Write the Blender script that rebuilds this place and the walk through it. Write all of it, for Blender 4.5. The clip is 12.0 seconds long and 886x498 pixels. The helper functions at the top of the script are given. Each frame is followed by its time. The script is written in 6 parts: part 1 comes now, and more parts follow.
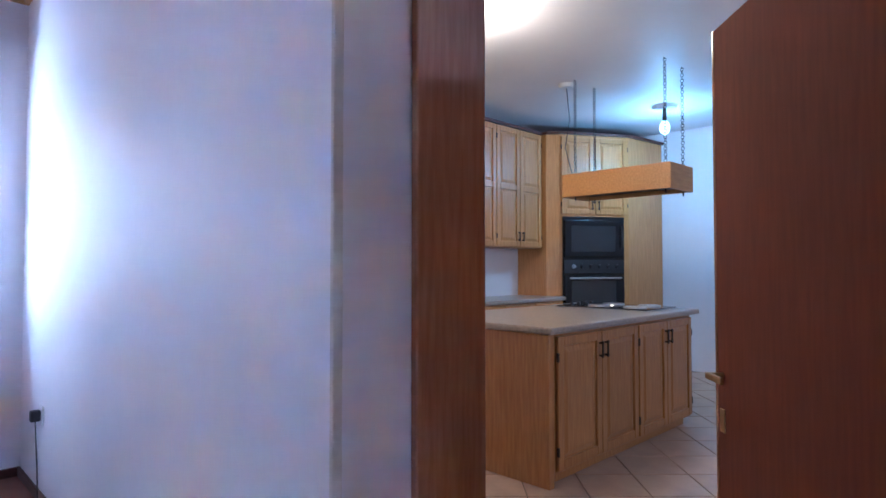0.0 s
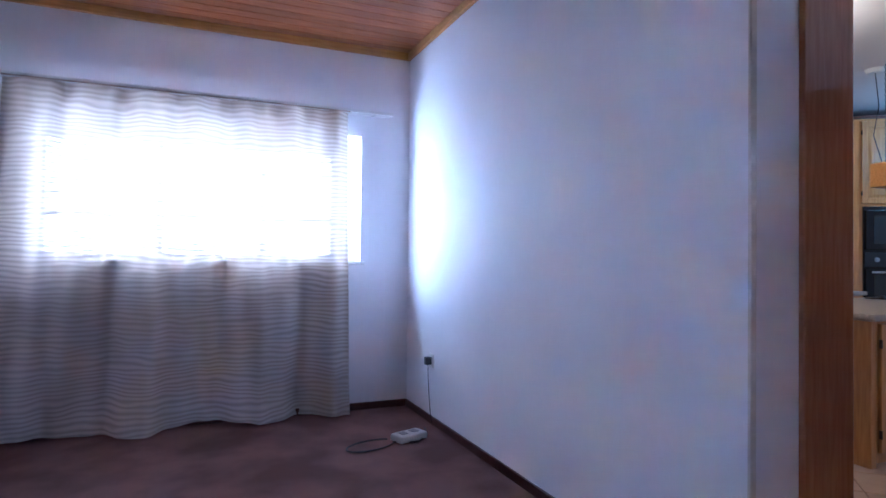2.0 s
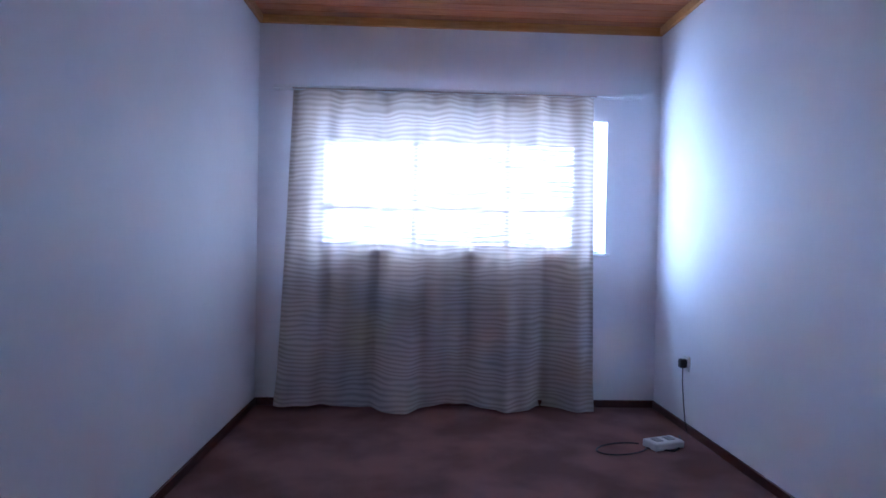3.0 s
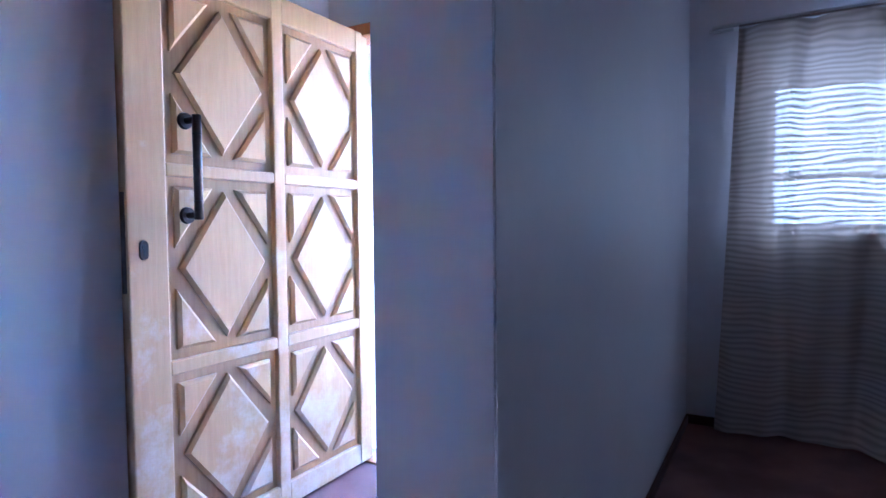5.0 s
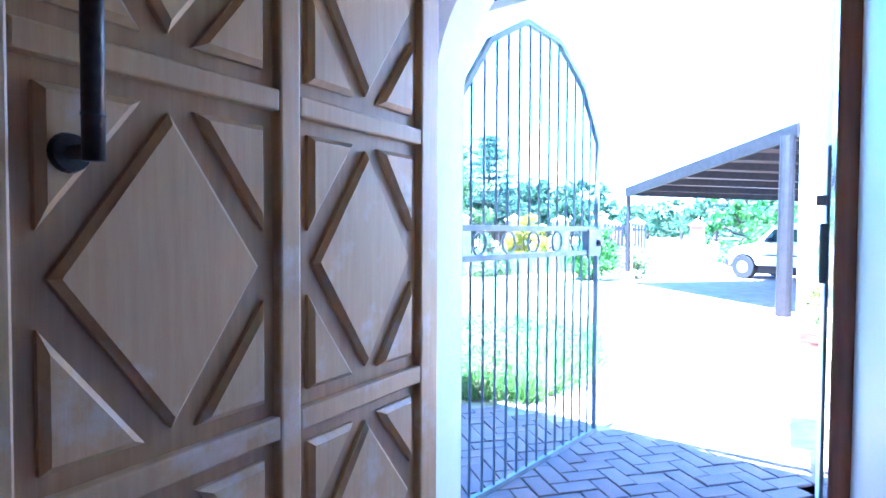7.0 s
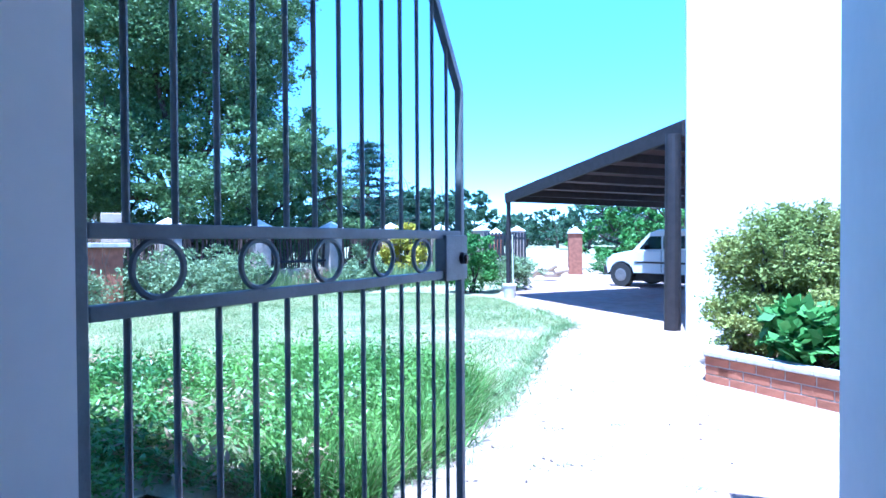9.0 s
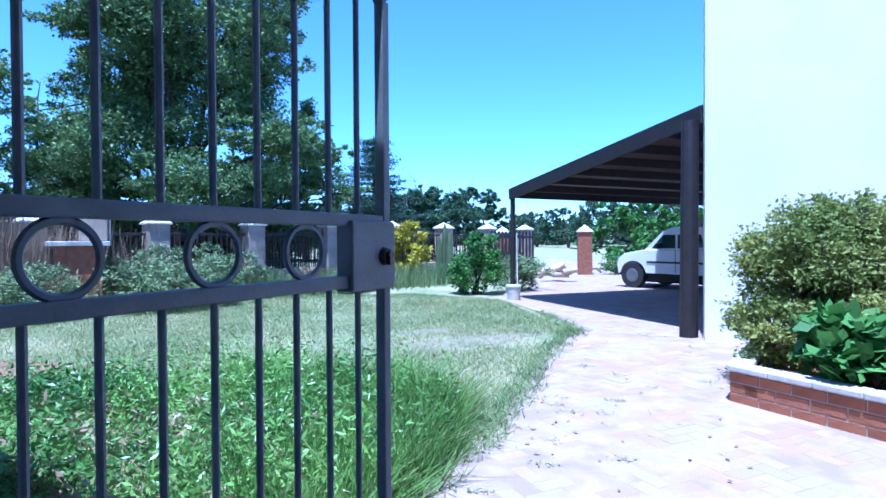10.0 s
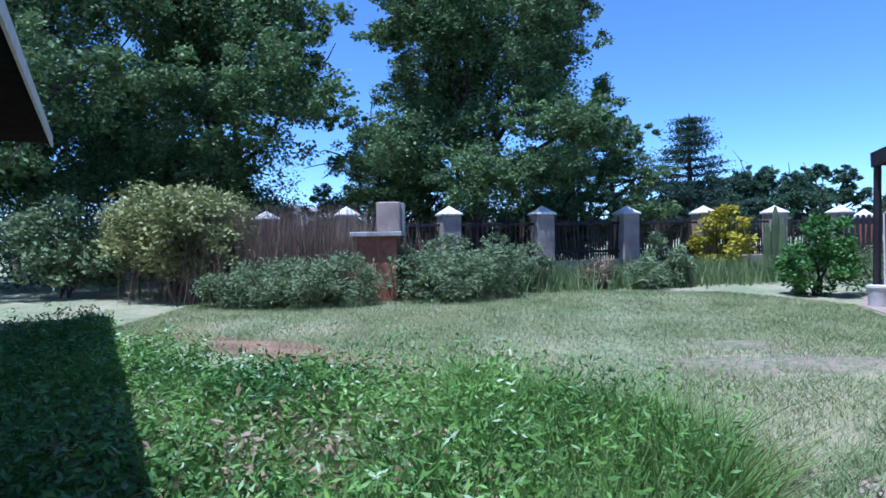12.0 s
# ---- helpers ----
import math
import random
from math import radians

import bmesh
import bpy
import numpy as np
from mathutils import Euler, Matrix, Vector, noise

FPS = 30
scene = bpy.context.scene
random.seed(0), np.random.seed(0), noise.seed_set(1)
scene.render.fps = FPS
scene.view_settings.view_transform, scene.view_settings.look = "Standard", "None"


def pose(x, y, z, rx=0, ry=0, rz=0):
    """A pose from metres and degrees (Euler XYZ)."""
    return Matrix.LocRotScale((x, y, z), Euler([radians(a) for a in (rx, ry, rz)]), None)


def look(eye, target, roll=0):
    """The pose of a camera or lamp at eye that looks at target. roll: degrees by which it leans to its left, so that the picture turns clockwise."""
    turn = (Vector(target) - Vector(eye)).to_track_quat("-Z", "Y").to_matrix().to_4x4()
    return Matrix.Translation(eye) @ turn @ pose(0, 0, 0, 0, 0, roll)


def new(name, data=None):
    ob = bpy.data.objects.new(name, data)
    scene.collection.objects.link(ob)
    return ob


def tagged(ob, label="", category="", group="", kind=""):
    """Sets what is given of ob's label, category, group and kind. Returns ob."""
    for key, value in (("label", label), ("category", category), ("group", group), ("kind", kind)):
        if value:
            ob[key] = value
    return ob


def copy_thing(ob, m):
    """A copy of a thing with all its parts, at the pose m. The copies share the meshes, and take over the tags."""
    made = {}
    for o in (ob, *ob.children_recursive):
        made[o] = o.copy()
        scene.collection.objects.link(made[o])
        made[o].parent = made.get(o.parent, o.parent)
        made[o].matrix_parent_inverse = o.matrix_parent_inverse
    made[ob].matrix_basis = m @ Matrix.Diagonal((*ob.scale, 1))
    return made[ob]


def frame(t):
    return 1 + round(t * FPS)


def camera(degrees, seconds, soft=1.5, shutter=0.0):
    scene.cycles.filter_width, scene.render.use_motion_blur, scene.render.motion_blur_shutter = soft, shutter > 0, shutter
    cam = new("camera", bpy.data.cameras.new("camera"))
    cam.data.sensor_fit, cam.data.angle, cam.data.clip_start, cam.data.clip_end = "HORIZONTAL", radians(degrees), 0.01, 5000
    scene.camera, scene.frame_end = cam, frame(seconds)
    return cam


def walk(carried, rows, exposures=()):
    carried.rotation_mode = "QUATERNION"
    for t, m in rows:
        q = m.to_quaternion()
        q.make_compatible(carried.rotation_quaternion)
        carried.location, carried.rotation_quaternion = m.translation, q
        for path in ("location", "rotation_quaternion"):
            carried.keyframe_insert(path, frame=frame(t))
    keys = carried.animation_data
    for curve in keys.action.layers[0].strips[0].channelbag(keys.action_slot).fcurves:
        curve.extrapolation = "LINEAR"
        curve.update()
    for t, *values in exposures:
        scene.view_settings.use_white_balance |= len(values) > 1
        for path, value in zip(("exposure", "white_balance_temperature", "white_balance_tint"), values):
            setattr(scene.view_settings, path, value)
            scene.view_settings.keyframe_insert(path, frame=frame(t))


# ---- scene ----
cam = camera(73.9, 12.0, soft=1.6)
PATH = [
    (0, (2.248, -4.212, 1.226), (3.664, -2.8, 1.282), -0.0),
    (0.5, (1.983, -4.352, 1.219), (3.381, -2.923, 1.277), 0.0),
    (1, (1.718, -4.441, 1.208), (3.025, -2.928, 1.261), 0.2),
    (1.5, (1.507, -4.511, 1.189), (2.602, -2.838, 1.235), 0.4),
    (2, (1.364, -4.486, 1.182), (2.147, -2.645, 1.214), 0.6),
    (2.5, (1.319, -4.455, 1.226), (1.715, -2.495, 1.217), 1.0),
    (3, (1.179, -4.346, 1.224), (1.262, -2.348, 1.196), 1.1),
    (3.5, (1.046, -4.197, 1.236), (0.817, -2.211, 1.183), 0.9),
    (3.7, (1.01, -4.139, 1.267), (0.63, -2.177, 1.194), 0.6),
    (5.3, (0.324, -3.679, 1.216), (-0.736, -1.986, 1.121), -0.1),
    (5.5, (0.225, -3.598, 1.214), (-0.865, -1.925, 1.116), 0.1),
    (6, (-0.009, -3.383, 1.166), (-1.128, -1.727, 1.1), -0.4),
    (6.5, (-0.234, -3.172, 1.166), (-1.328, -1.498, 1.089), 0.2),
    (7, (-0.426, -2.903, 1.145), (-1.428, -1.174, 1.081), 0.3),
    (7.5, (-0.559, -2.599, 1.127), (-1.411, -0.79, 1.072), 0.5),
    (7.7, (-0.601, -2.461, 1.13), (-1.392, -0.625, 1.083), 0.2),
    (9.3, (-0.77, -1.213, 1.137), (-1.419, 0.679, 1.106), -0.3),
    (9.5, (-0.77, -1.069, 1.134), (-1.422, 0.821, 1.1), -0.2),
    (10, (-0.776, -0.727, 1.112), (-1.462, 1.151, 1.081), -0.3),
    (10.5, (-0.797, -0.398, 1.091), (-1.56, 1.451, 1.061), -0.5),
    (11, (-0.853, -0.055, 1.076), (-1.798, 1.707, 1.045), -0.6),
    (11.5, (-0.917, 0.267, 1.052), (-2.17, 1.825, 1.013), -0.7),
    (12, (-1.007, 0.548, 1.021), (-2.541, 1.831, 0.978), -1.0),
]
EXPOSURE = [(0, 8.65, 4570, 18), (1.2, 8.47, 4560, 17), (2.5, 8.03, 4460, 17), (3.7, 7.4, 4400, 18), (5.3, 6.4, 4250, 15), (6.5, 5.42, 4080, 13), (7.0, 4.7, 4150, 7), (7.7, 3.5, 4000, 9), (9.3, 1.85, 4050, 7), (10.2, 1.08, 4200, 14), (11.2, 0.82, 4300, 15), (12.0, 0.54, 4640, 16)]
walk(cam, [(t, look(eye, target, roll)) for t, eye, target, roll in PATH], EXPOSURE)

# ---- world and sun ----
world = bpy.data.worlds.new("sky")
scene.world = world
world.use_nodes = True
wn = world.node_tree.nodes
sky = wn.new("ShaderNodeTexSky")
sky.sky_type, sky.sun_disc = "NISHITA", False
sky.sun_elevation, sky.sun_rotation = radians(76), radians(180)
sky.altitude, sky.air_density, sky.dust_density, sky.ozone_density = 2400, 1.0, 0.0, 4.5
world.node_tree.links.new(sky.outputs[0], wn["Background"].inputs[0])
wn["Background"].inputs[1].default_value = 0.135
sun = new("sun", bpy.data.lights.new("sun", "SUN"))
sun.data.energy, sun.data.angle, sun.data.color = 5.0, radians(0.53), (1.0, 0.95, 0.88)
sun.matrix_world = look((0, -3, 12), (0, 0, 0))

# ---- lamps of the place ----
def area(name, m, w, h, power, color):
    lamp = bpy.data.lights.new(name, "AREA")
    lamp.shape, lamp.size, lamp.size_y, lamp.energy, lamp.color = "RECTANGLE", w, h, power, color
    ob = new(name, lamp)
    ob.matrix_world = m
    return ob


area("window_daylight", look((1.41, 0.24, 1.58), (1.41, -2, 1.58)), 1.94, 0.80, 0.58, (0.78, 0.88, 1.0))
# added fill for the island, placed at a kitchen window that is never in view
area("kitchen_window_fill", look((5.3, -6.22, 1.6), (5.3, 0, 1.6)), 1.95, 1.05, 0.06, (0.95, 0.97, 1.0))
bulb_light = new("bulb_light", bpy.data.lights.new("bulb_light", "POINT"))
bulb_light.data.energy, bulb_light.data.color, bulb_light.data.shadow_soft_size = 0.075, (0.45, 0.82, 1.0), 0.05
bulb_light.location = (8.06, -1.61, 2.40)
warm_light = new("ceiling_lamp_light", bpy.data.lights.new("ceiling_lamp_light", "POINT"))
warm_light.data.energy, warm_light.data.color, warm_light.data.shadow_soft_size = 0.145, (1.0, 0.76, 0.42), 0.12
warm_light.location = (4.9, -1.75, 2.68)

# ---- materials ----
def material(name, color, rough=0.6, metal=0.0, vary=0.12, scale=3.0, bump=0.1, bump_scale=60.0, second=None, stretch=(1, 1, 1),
             island=0.0, spec=0.5, coat=0.0, mix=(0.4, 0.6)):
    """A surface with stains at one scale and grain at another; island: tint that changes from piece to piece."""
    m = bpy.data.materials.new(name)
    m.use_nodes = True
    n, l = m.node_tree.nodes, m.node_tree.links
    b = n["Principled BSDF"]
    b.inputs["Roughness"].default_value, b.inputs["Metallic"].default_value = rough, metal
    b.inputs["Specular IOR Level"].default_value = spec
    b.inputs["Coat Weight"].default_value = coat
    tc = n.new("ShaderNodeTexCoord")
    mp = n.new("ShaderNodeMapping")
    mp.inputs["Scale"].default_value = stretch
    l.new(tc.outputs["Object"], mp.inputs[0])
    big, fine = n.new("ShaderNodeTexNoise"), n.new("ShaderNodeTexNoise")
    big.inputs["Scale"].default_value, big.inputs["Detail"].default_value = scale, 5
    fine.inputs["Scale"].default_value, fine.inputs["Detail"].default_value = bump_scale, 3
    l.new(mp.outputs[0], big.inputs["Vector"])
    l.new(mp.outputs[0], fine.inputs["Vector"])
    ramp = n.new("ShaderNodeValToRGB")
    dark = second or [c * (1 - vary) for c in color]
    ramp.color_ramp.elements[0].position, ramp.color_ramp.elements[1].position = mix
    ramp.color_ramp.elements[0].color, ramp.color_ramp.elements[1].color = (*dark, 1), (*color, 1)
    l.new(big.outputs[0], ramp.inputs[0])
    hsv = n.new("ShaderNodeHueSaturation")
    l.new(ramp.outputs[0], hsv.inputs["Color"])
    add = n.new("ShaderNodeMath")
    add.operation = "MULTIPLY_ADD"
    add.inputs[1].default_value, add.inputs[2].default_value = vary, 1 - vary / 2
    l.new(fine.outputs[0], add.inputs[0])
    last = add
    if island:
        info, geo, tot = n.new("ShaderNodeObjectInfo"), n.new("ShaderNodeNewGeometry"), n.new("ShaderNodeMath")
        tot.operation = "ADD"
        l.new(info.outputs["Random"], tot.inputs[0])
        l.new(geo.outputs["Random Per Island"], tot.inputs[1])
        fr, sc = n.new("ShaderNodeMath"), n.new("ShaderNodeMath")
        fr.operation, sc.operation = "FRACT", "MULTIPLY_ADD"
        l.new(tot.outputs[0], fr.inputs[0])
        l.new(fr.outputs[0], sc.inputs[0])
        sc.inputs[1].default_value = island
        off = n.new("ShaderNodeMath")
        off.operation, off.inputs[1].default_value = "SUBTRACT", island / 2
        l.new(add.outputs[0], sc.inputs[2])
        l.new(sc.outputs[0], off.inputs[0])
        last = off
    l.new(last.outputs[0], hsv.inputs["Value"])
    l.new(hsv.outputs[0], b.inputs["Base Color"])
    if bump:
        bp = n.new("ShaderNodeBump")
        bp.inputs["Strength"].default_value, bp.inputs["Distance"].default_value = bump, 0.01
        l.new(fine.outputs[0], bp.inputs["Height"])
        l.new(bp.outputs[0], b.inputs["Normal"])
    return m


def leafy(name, color, second, rough=0.6, through_light=0.2, spec=0.2):
    """Leaves: colour that changes from leaf to leaf, some light shining through."""
    m = material(name, color, rough, vary=0.3, scale=1.2, bump=0, second=second, island=0.65, mix=(0.35, 0.65), spec=spec)
    n, l = m.node_tree.nodes, m.node_tree.links
    tr, mixer, out = n.new("ShaderNodeBsdfTranslucent"), n.new("ShaderNodeMixShader"), n["Material Output"]
    hue = [x for x in n if x.type == "HUE_SAT"][0]
    l.new(hue.outputs[0], tr.inputs[0])
    mixer.inputs[0].default_value = through_light
    l.new(n["Principled BSDF"].outputs[0], mixer.inputs[1])
    l.new(tr.outputs[0], mixer.inputs[2])
    l.new(mixer.outputs[0], out.inputs[0])
    return m


def wood(name, light, dark, rough=0.35, axis=2, ring=7.0, vary=0.15, coat=0.2, worn=None, worn_at=(0.62, 0.75), island=0.15):
    """Timber with grain along one axis; worn: the colour of bare or bleached patches."""
    st = [9.0, 9.0, 9.0]
    st[axis] = 0.7
    m = material(name, light, rough, vary=vary, scale=ring, bump=0.05, bump_scale=30, second=dark, stretch=st, island=island, coat=coat, mix=(0.3, 0.7))
    if worn:
        n, l = m.node_tree.nodes, m.node_tree.links
        tc, ns, rp, mx = n.new("ShaderNodeTexCoord"), n.new("ShaderNodeTexNoise"), n.new("ShaderNodeValToRGB"), n.new("ShaderNodeMix")
        mx.data_type = "RGBA"
        ns.inputs["Scale"].default_value, ns.inputs["Detail"].default_value, ns.inputs["Roughness"].default_value = 4.0, 9, 0.7
        rp.color_ramp.elements[0].position, rp.color_ramp.elements[1].position = worn_at
        l.new(tc.outputs["Object"], ns.inputs["Vector"])
        xyz, low = n.new("ShaderNodeSeparateXYZ"), n.new("ShaderNodeMath")
        low.operation, low.inputs[1].default_value = "MULTIPLY_ADD", -0.10
        l.new(tc.outputs["Object"], xyz.inputs[0])
        l.new(xyz.outputs[2], low.inputs[0])
        l.new(ns.outputs[0], low.inputs[2])
        l.new(low.outputs[0], rp.inputs[0])
        l.new(rp.outputs[0], mx.inputs[0])
        b = n["Principled BSDF"]
        old = b.inputs["Base Color"].links[0].from_socket
        l.new(old, mx.inputs[6])
        mx.inputs[7].default_value = (*worn, 1)
        l.new(mx.outputs[2], b.inputs["Base Color"])
    return m


def glass(name, color=(1, 1, 1), rough=0.0):
    m = bpy.data.materials.new(name)
    m.use_nodes = True
    b = m.node_tree.nodes["Principled BSDF"]
    b.inputs["Base Color"].default_value = (*color, 1)
    b.inputs["Transmission Weight"].default_value, b.inputs["Roughness"].default_value, b.inputs["IOR"].default_value = 1.0, rough, 1.45
    return m


PLASTER = material("plaster_paint", (0.80, 0.78, 0.80), 0.55, vary=0.04, scale=1.3, bump=0.06, bump_scale=25)
OUTER = material("outside_white_paint", (0.82, 0.81, 0.78), 0.8, vary=0.07, scale=0.9, bump=0.07, bump_scale=22)
CARPET = material("carpet", (0.25, 0.135, 0.115), 0.95, vary=0.35, scale=2.2, bump=0.5, bump_scale=260, spec=0.1)
TILE = material("floor_tile", (0.46, 0.31, 0.21), 0.35, vary=0.15, scale=5, bump=0.05, island=0.12)
GROUT = material("grout", (0.25, 0.19, 0.15), 0.9)
SKIRT = wood("skirting_wood", (0.10, 0.028, 0.018), (0.06, 0.018, 0.012), 0.35, axis=1)
PINE = wood("pine", (0.58, 0.30, 0.085), (0.44, 0.20, 0.05), 0.4, axis=0, island=0.2)
CEILING_PINE = wood("ceiling_pine", (0.46, 0.16, 0.05), (0.30, 0.085, 0.025), 0.35, axis=0, island=0.35)
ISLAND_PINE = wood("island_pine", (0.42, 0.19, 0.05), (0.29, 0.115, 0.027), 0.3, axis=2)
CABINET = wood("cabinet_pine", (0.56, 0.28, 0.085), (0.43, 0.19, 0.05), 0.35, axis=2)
DARK_DOOR = wood("dark_veneer", (0.20, 0.045, 0.013), (0.155, 0.034, 0.010), 0.9, axis=2, vary=0.1, coat=0.0)
FRAME_WOOD = wood("varnished_frame", (0.44, 0.19, 0.08), (0.34, 0.135, 0.05), 0.22, axis=2, coat=0.5)
FRONT_DOOR = wood("front_door_wood", (0.56, 0.345, 0.16), (0.50, 0.295, 0.128), 0.42, axis=2, coat=0.1, worn=(0.62, 0.49, 0.38), worn_at=(0.44, 0.62), island=0.05)
GROOVE = wood("front_door_groove", (0.46, 0.265, 0.115), (0.37, 0.20, 0.08), 0.4, axis=2, island=0.05)
COUNTER = material("counter_laminate", (0.36, 0.29, 0.23), 0.3, vary=0.2, scale=40, bump=0)
BLACK_GLOSS = material("black_enamel", (0.012, 0.012, 0.014), 0.12, vary=0.1, bump=0)
BLACK = material("black_metal", (0.02, 0.02, 0.022), 0.45, vary=0.2)
STEEL = material("brushed_steel", (0.55, 0.55, 0.56), 0.3, metal=1.0, vary=0.15, scale=20)
BRONZE = material("aged_bronze", (0.07, 0.055, 0.05), 0.38, metal=0.8, vary=0.3, scale=30)
GATE = material("gate_paint", (0.18, 0.20, 0.21), 0.5, vary=0.2, scale=9, bump=0.15, bump_scale=90)
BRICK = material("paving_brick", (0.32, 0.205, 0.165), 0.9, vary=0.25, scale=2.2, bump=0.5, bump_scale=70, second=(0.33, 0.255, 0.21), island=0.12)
SAND = material("sandy_joint", (0.36, 0.262, 0.20), 0.95, vary=0.25, scale=4, bump=0.4, bump_scale=90)
FACE_BRICK = material("face_brick", (0.34, 0.13, 0.07), 0.85, vary=0.25, scale=9, bump=0.4, bump_scale=60, island=0.3)
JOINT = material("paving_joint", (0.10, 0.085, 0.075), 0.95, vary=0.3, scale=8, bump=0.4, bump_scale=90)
MORTAR = material("mortar", (0.42, 0.38, 0.34), 0.95, vary=0.2, scale=12, bump=0.4)
CEMENT = material("cement_cap", (0.50, 0.46, 0.42), 0.9, vary=0.3, scale=6, bump=0.4, bump_scale=50)
CREOSOTE = material("creosoted_timber", (0.022, 0.016, 0.016), 0.6, vary=0.4, scale=5, bump=0.3, stretch=(2, 2, 2))
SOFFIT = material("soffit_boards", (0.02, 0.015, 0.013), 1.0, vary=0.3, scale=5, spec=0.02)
# porch bricks: free of sand, and coloured darker to deepen the porch's shade
SHADED_PORCH_BRICK = material("shaded_porch_brick", (0.20, 0.145, 0.125), 0.9, vary=0.25, scale=2.2, bump=0.5, bump_scale=70, second=(0.155, 0.12, 0.11), island=0.25)
CARPORT_SHEET = material("carport_sheet", (0.085, 0.05, 0.045), 0.75, vary=0.25, scale=2)
SHEET = material("roof_sheet", (0.30, 0.14, 0.10), 0.6, vary=0.2, scale=2)
CAR_WHITE = material("car_paint", (0.80, 0.80, 0.79), 0.15, vary=0.03, bump=0, coat=0.6)
GREY_RIM = material("dull_rim", (0.20, 0.20, 0.21), 0.5, metal=0.5, vary=0.25, scale=20)
RUBBER = material("rubber", (0.02, 0.02, 0.02), 0.8, vary=0.2)
DARK_GLASS = material("tinted_glass", (0.02, 0.035, 0.04), 0.05, vary=0.05, bump=0, spec=0.8)
SOIL = material("soil", (0.26, 0.15, 0.09), 0.95, vary=0.35, scale=3, bump=0.6, bump_scale=40)
PILLAR = material("pillar_cement", (0.44, 0.34, 0.27), 0.9, vary=0.25, scale=3, bump=0.4, bump_scale=35)
CAP = material("pillar_cap_paint", (0.66, 0.62, 0.55), 0.8, vary=0.15, scale=5)
BARK = material("bark", (0.07, 0.05, 0.04), 0.95, vary=0.4, scale=7, bump=0.8, bump_scale=25, stretch=(3, 3, 0.6))
LEAF_DARK = leafy("tree_leaf", (0.16, 0.24, 0.08), (0.07, 0.115, 0.04), through_light=0.25, spec=0.35)
LEAF_GREY = leafy("far_leaf", (0.085, 0.14, 0.07), (0.045, 0.08, 0.045))
LEAF_CEDAR = leafy("conifer_leaf", (0.045, 0.085, 0.055), (0.025, 0.05, 0.035))
LEAF_BUSH = leafy("bush_leaf", (0.34, 0.34, 0.09), (0.18, 0.22, 0.05), through_light=0.3)
LEAF_BROAD = leafy("broad_leaf", (0.13, 0.26, 0.055), (0.07, 0.16, 0.035))
LEAF_YELLOW = leafy("yellow_leaf", (0.50, 0.42, 0.03), (0.30, 0.28, 0.03))
LEAF_SILVER = leafy("silver_leaf", (0.24, 0.29, 0.14), (0.13, 0.18, 0.08))
LEAF_PALE = leafy("variegated_leaf", (0.42, 0.41, 0.16), (0.13, 0.16, 0.05))
LEAF_WEED = leafy("weed_leaf", (0.20, 0.34, 0.06), (0.055, 0.135, 0.024), rough=0.42, spec=0.5)
STALK = leafy("dry_stalk", (0.30, 0.22, 0.15), (0.20, 0.13, 0.10))
BLADE = leafy("grass_blade", (0.25, 0.305, 0.125), (0.13, 0.19, 0.07))
BLADE_LONG = leafy("long_blade", (0.18, 0.30, 0.065), (0.08, 0.15, 0.03))
BLADE_DRY = leafy("dry_blade", (0.36, 0.33, 0.17), (0.22, 0.25, 0.09))


def lawn_material():
    """Mown grass: green, olive and bare sandy patches."""
    m = material("lawn", (0.28, 0.28, 0.15), 0.95, vary=0.45, scale=14, bump=1.0, bump_scale=110, second=(0.14, 0.175, 0.075))
    n, l = m.node_tree.nodes, m.node_tree.links
    tc, ns, rp, mx = n.new("ShaderNodeTexCoord"), n.new("ShaderNodeTexNoise"), n.new("ShaderNodeValToRGB"), n.new("ShaderNodeMix")
    mx.data_type = "RGBA"
    ns.inputs["Scale"].default_value, ns.inputs["Detail"].default_value, ns.inputs["Roughness"].default_value = 0.55, 8, 0.65
    rp.color_ramp.elements[0].position, rp.color_ramp.elements[1].position = 0.45, 0.64
    l.new(tc.outputs["Object"], ns.inputs["Vector"])
    l.new(ns.outputs[0], rp.inputs[0])
    l.new(rp.outputs[0], mx.inputs[0])
    b = n["Principled BSDF"]
    l.new(b.inputs["Base Color"].links[0].from_socket, mx.inputs[6])
    mx.inputs[7].default_value = (0.36, 0.30, 0.18, 1)
    l.new(mx.outputs[2], b.inputs["Base Color"])
    return m


LAWN = lawn_material()


# ---- building helpers ----
def mesh_of(name, bm, mat, smooth=False):
    me = bpy.data.meshes.new(name)
    bmesh.ops.recalc_face_normals(bm, faces=bm.faces)
    bm.to_mesh(me)
    bm.free()
    for m in (mat if isinstance(mat, (list, tuple)) else [mat]):
        me.materials.append(m)
    if smooth:
        for p in me.polygons:
            p.use_smooth = True
    return me


def part(name, bm, mat, parent=None, label="", smooth=False):
    ob = new(name, mesh_of(name, bm, mat, smooth))
    ob.parent = parent
    if label:
        ob["label"] = label
    return ob


def empty(name, m=None):
    ob = new(name)
    ob.empty_display_size = 0.1
    if m is not None:
        ob.matrix_world = m
    return ob


